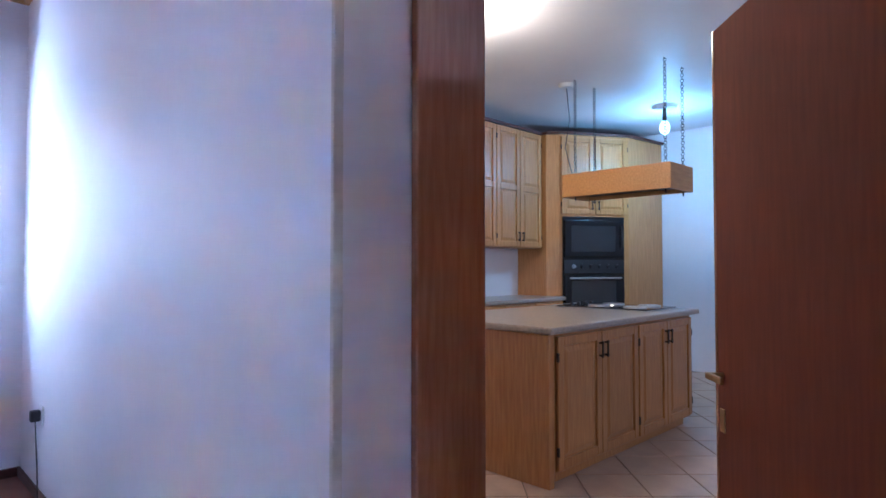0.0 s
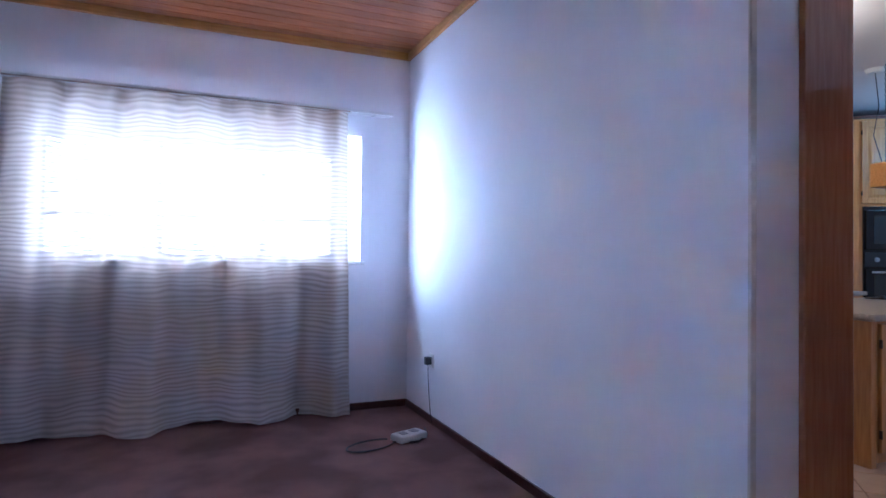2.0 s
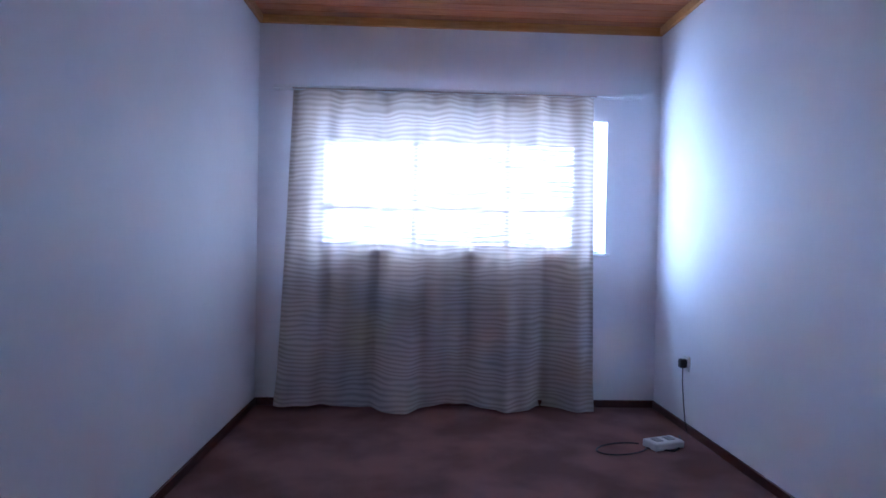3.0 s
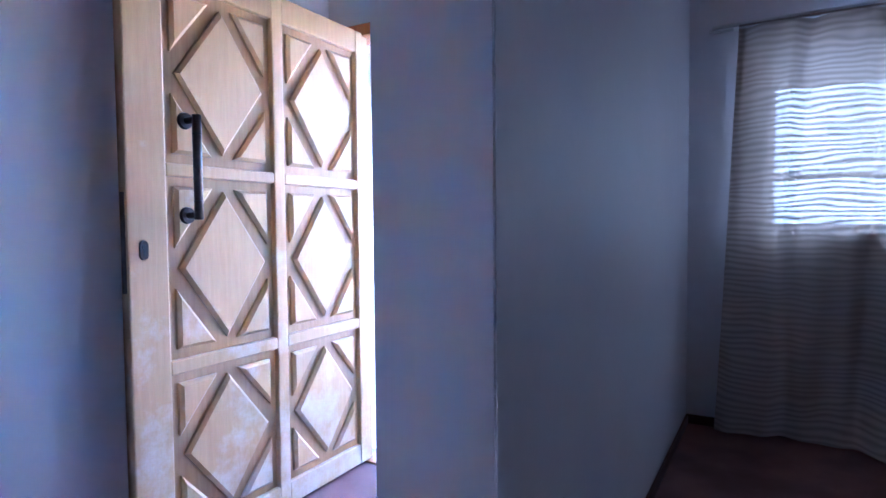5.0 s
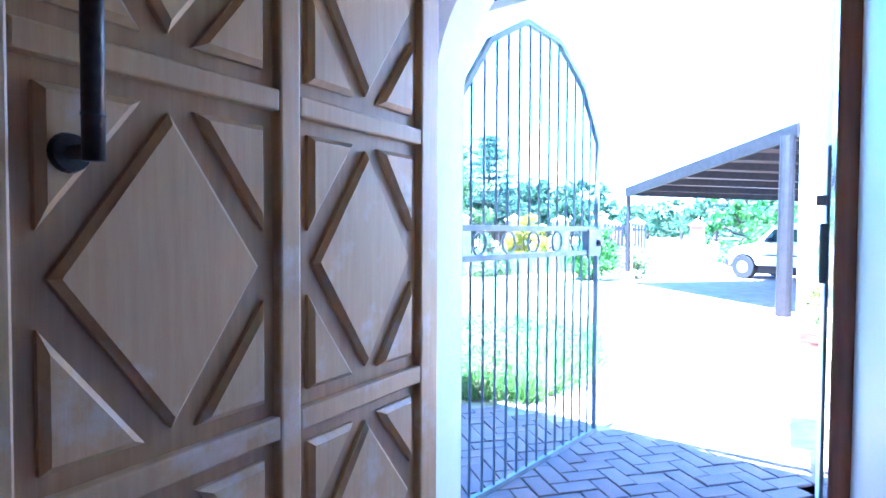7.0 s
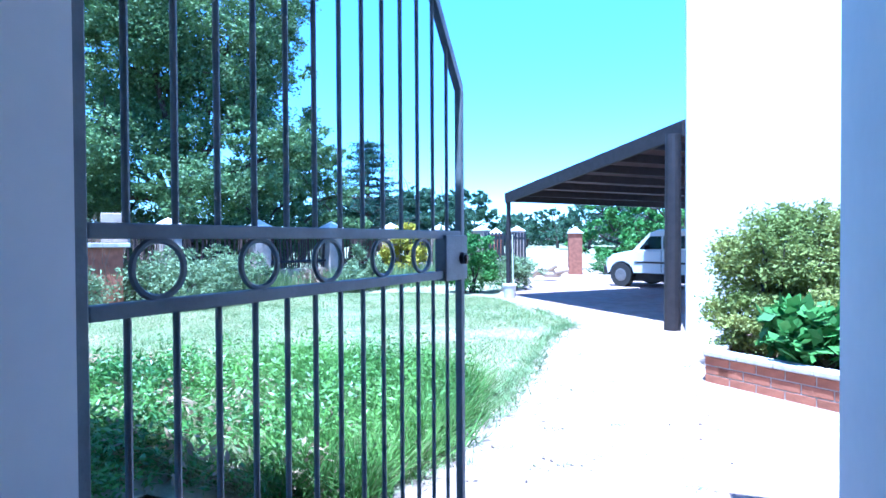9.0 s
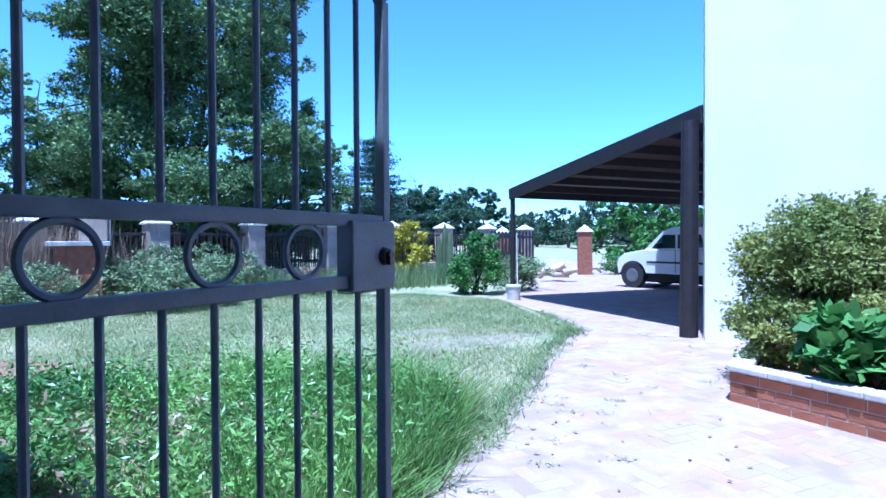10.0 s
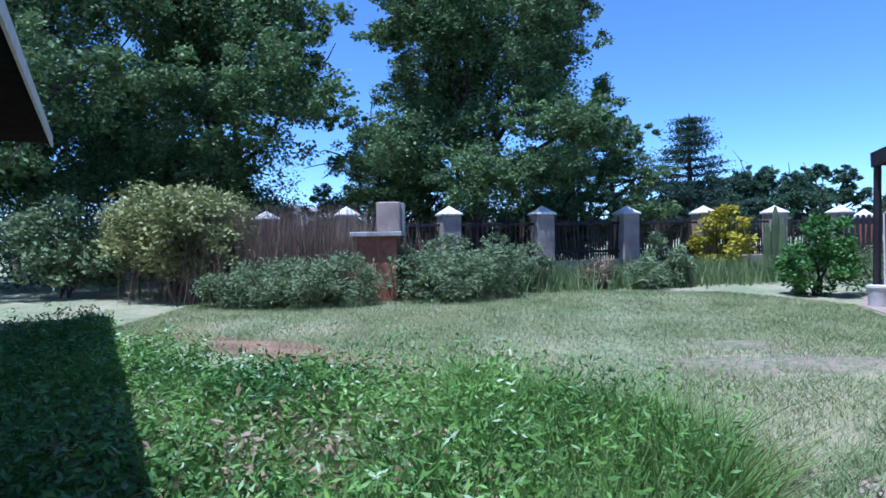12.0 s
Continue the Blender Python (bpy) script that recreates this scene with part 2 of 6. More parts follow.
def add_box(bm, x0, y0, z0, x1, y1, z1, bevel=0.0, m=None):
    made = bmesh.ops.create_cube(bm, size=1)["verts"]
    for v in made:
        v.co = Vector(((x0 + x1) / 2 + v.co.x * (x1 - x0), (y0 + y1) / 2 + v.co.y * (y1 - y0), (z0 + z1) / 2 + v.co.z * (z1 - z0)))
    if m is not None:
        for v in made:
            v.co = m @ v.co
    if bevel:
        edges = list({e for v in made for e in v.link_edges})
        bmesh.ops.bevel(bm, geom=edges, offset=bevel, segments=2, affect="EDGES", profile=0.5)
    return bm


def box(x0, y0, z0, x1, y1, z1, bevel=0.0, m=None):
    return add_box(bmesh.new(), x0, y0, z0, x1, y1, z1, bevel, m)


def add_tube(bm, a, b, r0, r1=None, seg=10, caps=True):
    a, b = Vector(a), Vector(b)
    d = b - a
    m = Matrix.Translation((a + b) / 2) @ d.to_track_quat("Z", "Y").to_matrix().to_4x4()
    bmesh.ops.create_cone(bm, cap_ends=caps, segments=seg, radius1=r0, radius2=r0 if r1 is None else r1, depth=d.length, matrix=m)
    return bm


def tube(a, b, r0, r1=None, seg=10):
    return add_tube(bmesh.new(), a, b, r0, r1, seg)


def add_path(bm, pts, r, seg=8):
    for a, b in zip(pts, pts[1:]):
        add_tube(bm, a, b, r, r, seg)
    return bm


def add_torus(bm, centre, m, big, small, n=24, k=8, arc=1.0):
    rings = []
    for i in range(n + (arc < 1)):
        a = 2 * math.pi * arc * i / n
        ring = []
        for j in range(k):
            c = 2 * math.pi * j / k
            p = Vector(((big + small * math.cos(c)) * math.cos(a), (big + small * math.cos(c)) * math.sin(a), small * math.sin(c)))
            ring.append(bm.verts.new(Vector(centre) + m @ p))
        rings.append(ring)
    for i in range(n):
        p, q = rings[i], rings[(i + 1) % len(rings)]
        for j in range(k):
            bm.faces.new((p[j], q[j], q[(j + 1) % k], p[(j + 1) % k]))
    return bm


def prism(pts, z0, z1, bm=None):
    """An upright block over a polygon of the plan."""
    bm = bm or bmesh.new()
    lo, hi = [bm.verts.new((x, y, z0)) for x, y in pts], [bm.verts.new((x, y, z1)) for x, y in pts]
    bm.faces.new(lo[::-1])
    bm.faces.new(hi)
    for i in range(len(pts)):
        j = (i + 1) % len(pts)
        bm.faces.new((lo[i], lo[j], hi[j], hi[i]))
    return bm


def structure(name, bm, mat, label, category, smooth=False):
    return tagged(part(name, bm, mat, smooth=smooth), label, category, kind="structure")

# ---- the house ----
W, CEIL, G = 2.965, 2.835, -0.1         # room's width, ceiling, ground outside
WX0, WX1, WZ0, WZ1 = 0.43, 2.57, 1.15, 2.13  # the room's window
DW = -1.40                              # inside face of the front door's wall
KD0, KD1, KX = -3.17, -4.20, 3.42       # kitchen doorway and the wall's kitchen face
OX0, OX1, OZ = -1.47, -0.272, 2.18       # front doorway
KW0, KW1 = 4.3, 6.3                     # the unseen kitchen window
AX, AR, AZ, AY0, AY1 = -0.915, 0.64, 1.645, -1.02, -0.80  # the porch's arch

structure("floor_room", box(-0.02, -6.2, -0.12, W, 0, 0), CARPET, "worn reddish brown carpet over the whole room", "floor")
structure("floor_hall", box(-1.56, -6.2, -0.12, -0.02, DW + 0.02, -0.001), CARPET, "reddish brown carpet in the entrance hall", "floor")

bm = bmesh.new()
for q in ((-0.27, 0, -0.12, WX0, 0.3, 3.2), (WX1, 0, -0.12, 9.5, 0.3, 3.2), (WX0, 0, -0.12, WX1, 0.3, WZ0), (WX0, 0, WZ1, WX1, 0.3, 3.2)):
    add_box(bm, *q)
structure("wall_window", bm, PLASTER, "plain white painted plaster wall with a wide window", "wall")
bm = box(-0.295, -2.745, -0.12, 0, DW, 3.2)
add_box(bm, -0.27, DW, -0.12, 0, 0.0, 3.2)
bmesh.ops.bevel(bm, geom=[e for e in bm.edges if abs(e.verts[0].co.z - e.verts[1].co.z) > 1 and e.verts[0].co.y < -2], offset=0.004, segments=2, affect="EDGES")
structure("wall_left", bm, PLASTER, "plain white painted plaster wall between room and porch", "wall")
bm = bmesh.new()
for q in ((W, KD0, -0.12, KX, 0, 3.2), (W, -6.2, -0.12, KX, KD1, 3.2), (W, KD1, 2.62, KX, KD0, 3.2)):
    add_box(bm, *q)
structure("wall_right", bm, PLASTER, "plain white painted plaster wall with the kitchen doorway", "wall")
bm = bmesh.new()
for q in ((-1.75, -6.4, -0.12, KW0, -6.2, 3.2), (KW1, -6.4, -0.12, 9.5, -6.2, 3.2), (KW0, -6.4, -0.12, KW1, -6.2, 1.05), (KW0, -6.4, 2.15, KW1, -6.2, 3.2)):
    add_box(bm, *q)
structure("wall_back", bm, PLASTER, "plain white painted plaster wall at the back", "wall")
structure("wall_hall", box(-1.75, -6.2, -0.12, -1.55, AY0, 3.2), PLASTER, "plain white plaster wall beside the front door", "wall")
bm = bmesh.new()
for q in ((-1.55, DW, -0.12, OX0, DW + 0.13, 3.2), (OX0, DW, OZ, OX1, DW + 0.13, 3.2)):
    add_box(bm, *q)
structure("wall_entrance", bm, PLASTER, "white plaster wall around the front doorway", "wall")
structure("wall_kitchen_side", box(9.2, -6.2, -0.12, 9.5, 0, 3.2), PLASTER, "pale tiled looking kitchen wall", "wall")


def arch_wall():
    """The porch's front wall: a round-headed opening through its full thickness."""
    n = 28
    outline = [(AX - AR, -0.3)] + [(AX - AR * math.cos(math.pi * i / n), AZ + AR * math.sin(math.pi * i / n)) for i in range(n + 1)] + [(AX + AR, -0.3)]
    tops = [(-1.62, -0.3)] + [(-1.62 + (1.62 - 0.27) * i / n, 2.9) for i in range(n + 1)] + [(-0.268, -0.3)]
    bm = bmesh.new()
    rows = [[bm.verts.new((x, y, z)) for x, z in line] for line in (outline, tops) for y in (AY0, AY1)]
    for a, b in ((0, 1), (0, 2), (1, 3), (2, 3)):
        for i in range(len(outline) - 1):
            bm.faces.new((rows[a][i], rows[a][i + 1], rows[b][i + 1], rows[b][i]))
    return bm


structure("wall_arch", arch_wall(), OUTER, "white plastered porch wall with a round arch", "wall")


def board_ceiling(x0, x1, y0, y1, z, wide=0.11):
    """Boards side by side with V joints, one mesh."""
    bm = bmesh.new()
    add_box(bm, x0, y0, z + 0.02, x1, y1, z + 0.06)
    y = y1
    while y > y0:
        a = max(y - wide, y0)
        add_box(bm, x0, a + 0.003, z, x1, y - 0.003, z + 0.019)
        y -= wide
    return bm


structure("ceiling_room", board_ceiling(-0.27, W, -6.2, 0, CEIL), CEILING_PINE, "varnished reddish pine tongue and groove boards", "ceiling")
structure("ceiling_hall", board_ceiling(-1.55, -0.27, -6.2, DW, CEIL), CEILING_PINE, "varnished reddish pine boards over the hall", "ceiling")
# never in view; near-black so that less light bounces onto the arch wall
structure("ceiling_porch", box(-1.55, DW + 0.13, 2.5, -0.27, AY0, 2.55), SOFFIT, "unseen porch ceiling, darkened to cut the light bounced onto the arch wall", "ceiling")
structure("ceiling_kitchen", box(KX, -6.2, CEIL, 9.2, 0, CEIL + 0.05), PLASTER, "plain white painted kitchen ceiling", "ceiling")
structure("floor_kitchen", box(W + 0.001, -6.2, -0.12, 9.2, 0, -0.006), GROUT, "kitchen floor of large tan tiles laid diagonally", "floor")

# skirtings and cornices
bm = bmesh.new()
for q in ((0.0, -0.016, 0, W, 0, 0.055), (0, -2.74, 0, 0.016, -0.016, 0.055), (W - 0.016, KD0 + 0.02, 0, W, -0.016, 0.055), (-0.295, -2.76, 0, 0, -2.746, 0.055),
          (W - 0.016, -6.2, 0, W, KD1 - 0.02, 0.055)):
    add_box(bm, *q, bevel=0.005)
structure("baseboard", bm, SKIRT, "dark reddish brown stained wooden skirting", "skirting")
bm = bmesh.new()
for q in ((0.0, -0.03, CEIL - 0.06, W, 0, CEIL), (0, -2.74, CEIL - 0.06, 0.03, -0.03, CEIL), (W - 0.03, -6.2, CEIL - 0.06, W, -0.03, CEIL)):
    add_box(bm, *q, bevel=0.006)
structure("trim", bm, PINE, "knotty yellow pine cornice strip under the ceiling", "cornice")

# window of the room
win = empty("window_1", pose(0, 0, 0))
tagged(win, "white steel framed window, glazed, bright daylight behind", "window", kind="structure")
WHITE_STEEL = material("white_enamel", (0.75, 0.75, 0.74), 0.4, vary=0.06, scale=4)
bm = bmesh.new()
for i in range(4):
    x = WX0 + (WX1 - WX0) * i / 3
    add_box(bm, max(x - 0.02, WX0), 0.16, WZ0, min(x + 0.02, WX1), 0.19, WZ1, bevel=0.003)
for z in (WZ0 + 0.01, WZ0 + 0.3, WZ1 - 0.05):
    add_box(bm, WX0, 0.162, z, WX1, 0.188, z + 0.035)
part("window_frame", bm, WHITE_STEEL, win)
part("window_sill", box(WX0 - 0.03, -0.03, WZ0 - 0.025, WX1 + 0.03, 0.16, WZ0 + 0.002, bevel=0.004), WHITE_STEEL, win)
PANE = glass("window_glass")
for i in range(3):
    x = WX0 + (WX1 - WX0) * i / 3
    p = part("pane", box(x + 0.02, 0.173, WZ0 + 0.045, x + (WX1 - WX0) / 3 - 0.02, 0.177, WZ1 - 0.05), PANE, win)
    p.visible_shadow = False

# kitchen window out of view, assumed from the light on the cupboard doors
win = empty("window_2", pose(0, 0, 0))
tagged(win, "unseen white steel framed kitchen window, assumed from the light on the island", "window", kind="structure")
bm = bmesh.new()
for i in range(3):
    x = KW0 + (KW1 - KW0) * i / 2
    add_box(bm, max(x - 0.02, KW0), -6.35, 1.05, min(x + 0.02, KW1), -6.32, 2.15, bevel=0.003)
for z in (1.05, 2.11):
    add_box(bm, KW0, -6.348, z, KW1, -6.322, z + 0.035)
part("window_frame", bm, WHITE_STEEL, win)
for i in range(2):
    x = KW0 + (KW1 - KW0) * i / 2
    part("pane", box(x + 0.02, -6.337, 1.09, x + (KW1 - KW0) / 2 - 0.02, -6.333, 2.10), PANE, win)
# added only to shut out the sky, which would flood the kitchen
part("blind", box(KW0, -6.29, 1.05, KW1, -6.27, 2.15), PLASTER, win, "white sheet added to keep the sky's light out")

# ---- outside structure ----
structure("ground", prism([(-900, -900), (900, -900), (900, 900), (-900, 900)], G - 0.3, G - 0.012), LAWN, "lawn of mown green and dry grass with bare sandy patches", "ground")
PATH_EDGE = [(-1.93, 0.72), (-1.93, 1.1), (-1.85, 1.7), (-1.85, 2.5), (-1.80, 3.2), (-1.84, 4.5), (-1.90, 6.0), (-1.80, 7.2), (-1.90, 7.8), (-2.6, 9.0), (-3.7, 10.8), (-4.2, 13.0), (-5.2, 22.0), (-6.5, 33.0),
             (-2.0, 33.0), (0.5, 22.0), (9.0, 20.0), (9.0, 0.72)]
PORCH = [(-1.62, -0.8), (-3.1, -0.56), (-3.1, 0.82), (-2.45, 0.80), (-1.93, 0.72), (9.0, 0.72), (9.0, 0.34), (-0.27, 0.34), (-0.27, DW + 0.1), (-1.55, DW + 0.1), (-1.55, -0.8)]
structure("pavement", prism(PATH_EDGE, G - 0.1, G - 0.001), SAND, "sandy brick paved path and driveway", "pavement")
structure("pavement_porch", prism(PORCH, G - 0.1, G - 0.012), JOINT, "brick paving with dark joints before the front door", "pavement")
structure("wing_wall", box(-0.26, 6.82, -0.3, 9.0, 7.1, 4.8), OUTER, "tall white painted wall of the house's wing", "wall")
structure("wing_wall_side", box(5.2, 7.1, -0.3, 5.4, 17.0, 4.8), OUTER, "white painted wall behind the carport", "wall")
structure("outer_wall", box(-0.27, 0.3, -0.3, 9.5, 0.38, 2.9), OUTER, "white outside face of the room's wall", "wall")
structure("outer_wall_side", box(-0.275, -0.79, -0.3, -0.272, 0.38, 2.9), OUTER, "white outside face of the porch wall", "wall")
structure("courtyard_end", box(9.0, 0.3, -0.3, 9.3, 7.1, 4.0), OUTER, "white courtyard wall", "wall")
FD = Vector((-0.988, 0.157, 0))         # the front runs on to the left, turned nine degrees
FN = Vector((0.157, 0.988, 0))
F0 = Vector((-1.62, -0.80, 0))
F1 = F0 + FD * 10.0
structure("facade", prism([F0.to_2d(), F1.to_2d(), (F1 - FN * 0.25).to_2d(), (F0 - FN * 0.25).to_2d()], -0.3, 2.5), OUTER, "white painted front wall of the house", "wall")
structure("gable_end", prism([(F1 - FN * 0.25).to_2d(), F1.to_2d(), (F1 - FN * 6).to_2d(), (F1 - FN * 6 - FD * 0.25).to_2d()], -0.3, 2.5), OUTER, "white side wall of the house", "wall")
E0, E1 = F0 + FN * 0.97 + FD * -0.2, F1 + FN * 0.97 + FD * -0.1
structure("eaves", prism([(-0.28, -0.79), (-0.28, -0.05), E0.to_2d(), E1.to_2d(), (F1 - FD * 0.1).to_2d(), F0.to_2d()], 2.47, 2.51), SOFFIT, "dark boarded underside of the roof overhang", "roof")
bm = bmesh.new()
a = math.atan2(FD.y, FD.x)
add_box(bm, 0, -0.025, 2.42, 10.1, 0.0, 2.58, m=Matrix.Translation(E0) @ pose(0, 0, 0, 0, 0, math.degrees(a)))
add_box(bm, -1.45, -0.02, 2.42, -0.28, 0.005, 2.58, m=Matrix.Translation((0, 0.0, 0)) @ pose(0, 0, 0, 0, 0, -6.5))
structure("fascia", bm, CAP, "white painted fascia board along the eaves", "fascia")
bm = bmesh.new()
r0, r1 = E0 + Vector((0, 0, 2.59)), E1 + Vector((0, 0, 2.59))
for lift in (0.0, 0.03):
    vs = [bm.verts.new(p + Vector((0, 0, lift))) for p in (r0, r1, r1 - FN * 7 + Vector((0, 0, 1.9)), r0 - FN * 7 + Vector((0, 0, 1.9)))]
    bm.faces.new(vs)
structure("roof_front", bm, SHEET, "low pitched sheet metal roof of the house", "roof")
structure("eaves_room", box(-0.38, 0.381, 2.40, 9.0, 1.05, 2.52), CAP, "white boarded overhang above the courtyard window", "roof")
structure("roof_room", box(-0.29, -6.6, 2.95, 9.5, 0.5, 3.05), SHEET, "low sheet roof over the room", "roof")
structure("roof_hall", box(-2.2, -6.6, 2.92, -0.29, -0.85, 3.02), SHEET, "low sheet roof over the hall", "roof")

# ---- plants: helpers ----
def quads(name, verts, mat, parent=None, label=""):
    """One mesh from an array of quads (n, 4, 3)."""
    n = len(verts)
    me = bpy.data.meshes.new(name)
    me.vertices.add(n * 4)
    me.vertices.foreach_set("co", np.asarray(verts, dtype=np.float32).ravel())
    me.loops.add(n * 4)
    me.loops.foreach_set("vertex_index", np.arange(n * 4, dtype=np.int32))
    me.polygons.add(n)
    me.polygons.foreach_set("loop_start", np.arange(0, n * 4, 4, dtype=np.int32))
    me.update(calc_edges=True)
    me.materials.append(mat)
    ob = new(name, me)
    ob.parent = parent
    if label:
        ob["label"] = label
    return ob


def leaves(rng, centres, size, aspect=0.5, droop=0.0, up=0.35):
    """Kite-shaped leaves at the centres, turned every way."""
    n = len(centres)
    d = rng.normal(size=(n, 3))
    d[:, 2] = d[:, 2] * 0.6 - droop
    d /= np.linalg.norm(d, axis=1, keepdims=True)
    k = rng.normal(size=(n, 3))
    k[:, 2] += up
    s = np.cross(d, k)
    s /= np.linalg.norm(s, axis=1, keepdims=True) + 1e-9
    ln = size * rng.uniform(0.6, 1.3, (n, 1))
    c = np.asarray(centres)
    return np.stack([c, c + d * ln * 0.5 + s * ln * aspect * 0.5, c + d * ln, c + d * ln * 0.5 - s * ln * aspect * 0.5], axis=1)


def blob_points(rng, blobs, n, shell=0.55):
    """Points in soft ellipsoids (x, y, z, rx, ry, rz), gathered into twigs so that the outline is uneven and has gaps."""
    blobs = np.array(blobs, dtype=float)
    vol = blobs[:, 3] * blobs[:, 4] * blobs[:, 5]
    twigs = max(60, n // 80)
    pick = rng.choice(len(blobs), twigs, p=vol ** 0.67 / (vol ** 0.67).sum())
    u = rng.normal(size=(twigs, 3))
    u /= np.linalg.norm(u, axis=1, keepdims=True)
    r = shell + (1.03 - shell) * rng.random((twigs, 1)) ** 0.8
    base = blobs[pick, :3] + u * r * blobs[pick, 3:]
    spread = np.minimum(blobs[pick, 3:].mean(axis=1), 2.0)[:, None] * 0.15
    which = rng.integers(0, twigs, n)
    return base[which] + np.clip(rng.normal(size=(n, 3)), -1.7, 1.7) * spread[which] * np.array([1, 1, 0.75])


def add_limb(bm, a, b, r0, r1, rng, steps=4, wob=0.12):
    a, b = Vector(a), Vector(b)
    last = a
    for i in range(1, steps + 1):
        p = a.lerp(b, i / steps) + (Vector(rng.normal(size=3)) * wob * (b - a).length / steps if i < steps else Vector())
        add_tube(bm, last, p, r0 + (r1 - r0) * (i - 1) / steps, r0 + (r1 - r0) * i / steps, 7, caps=False)
        last = p


def tree(name, x, y, height, spread, blobs, n, leaf, mat, label, seed, trunk=0.22, droop=0.25, aspect=0.55, shell=0.3):
    """A tree: tapered trunk, limbs to the parts of the crown, and a crown of many leaves. blobs are in shares of spread and height."""
    rng = np.random.default_rng(seed)
    t = empty(name, pose(x, y, G - 0.02))
    tagged(t, label, "tree")
    real = [(bx * spread, by * spread, bz * height, r * spread, r * spread, rz * height) for bx, by, bz, r, rz in blobs]
    bm = bmesh.new()
    fork = height * 0.28
    add_limb(bm, (0, 0, 0), (0.1, 0, fork), trunk, trunk * 0.75, rng)
    for b in real:
        add_limb(bm, (0.1, 0, fork * rng.uniform(0.7, 1.0)), b[:3], trunk * 0.45, 0.03, rng, 5)
        for _ in range(3):
            e = Vector(b[:3]) + Vector(rng.normal(size=3)) * b[3] * 0.5
            add_limb(bm, b[:3], e, 0.04, 0.012, rng, 3)
    part("trunk", bm, BARK, t)
    # smaller tufts, more of them outside and above, break up the crown's outline
    tufts = []
    for b in real:
        for _ in range(9):
            u = Vector(rng.normal(size=3))
            u.z = abs(u.z) * 0.9 - 0.25
            u.normalize()
            k = rng.uniform(0.55, 1.05)
            s = rng.uniform(0.24, 0.46)
            tufts.append((b[0] + u.x * b[3] * k, b[1] + u.y * b[4] * k, b[2] + u.z * b[5] * k, b[3] * s, b[4] * s, b[5] * s * 0.75))
    inner = [(b[0], b[1], b[2], b[3] * 0.72, b[4] * 0.72, b[5] * 0.75) for b in real]
    pts = np.concatenate([blob_points(rng, tufts, int(n * 0.64), 0.45), blob_points(rng, inner, int(n * 0.36), 0.2)])
    quads("crown", leaves(rng, pts, leaf, aspect, droop), mat, t)
    return t


def shrub(name, x, y, blobs, n, leaf, mat, label, seed, category="shrub", droop=0.0, aspect=0.5, up=0.35, shell=0.6, z=None):
    rng = np.random.default_rng(seed)
    t = empty(name, pose(x, y, (G if z is None else z) - 0.01))
    tagged(t, label, category)
    bm = bmesh.new()
    for b in blobs:
        for _ in range(3):
            add_limb(bm, (b[0] * 0.3 + rng.normal() * 0.03, b[1] * 0.3, 0), (b[0] + rng.normal() * b[3] * 0.4, b[1] + rng.normal() * b[4] * 0.4, b[2] + b[5] * 0.2), 0.022, 0.006, rng, 4)
    part("branchwork", bm, BARK, t)
    quads("foliage", leaves(rng, blob_points(rng, blobs, n, shell), leaf, aspect, droop, up), mat, t)
    return t


def in_poly(px, py, poly):
    inside = np.zeros(len(px), bool)
    for (x0, y0), (x1, y1) in zip(poly, poly[1:] + poly[:1]):
        inside ^= ((y0 > py) != (y1 > py)) & (px < (x1 - x0) * (py - y0) / (y1 - y0 + 1e-12) + x0)
    return inside


def scatter(rng, poly, n):
    p = np.array(poly)
    lo, hi = p.min(axis=0), p.max(axis=0)
    q = rng.uniform(lo, hi, (n * 3, 2))
    return q[in_poly(q[:, 0], q[:, 1], poly)][:n]


def blades(rng, xy, z, height, width, lean=0.35):
    """Grass blades as narrow tapering quads."""
    n = len(xy)
    a = rng.uniform(0, 2 * np.pi, n)
    side = np.stack([np.cos(a), np.sin(a), np.zeros(n)], 1) * width * rng.uniform(0.6, 1.4, (n, 1)) / 2
    h = (height * rng.uniform(0.4, 1.25, n))[:, None] if np.isscalar(height) else (height * rng.uniform(0.5, 1.2, n))[:, None]
    b = rng.normal(size=(n, 2)) * lean
    top = np.concatenate([b, np.ones((n, 1))], 1) * h
    base = np.concatenate([xy, np.full((n, 1), z)], 1)
    return np.stack([base - side, base + side, base + top + side * 0.15, base + top - side * 0.15], 1)


# ---- gate in the arch ----
WORN_STEEL = material("worn_steel", (0.16, 0.12, 0.10), 0.5, metal=0.7, vary=0.4, scale=120)


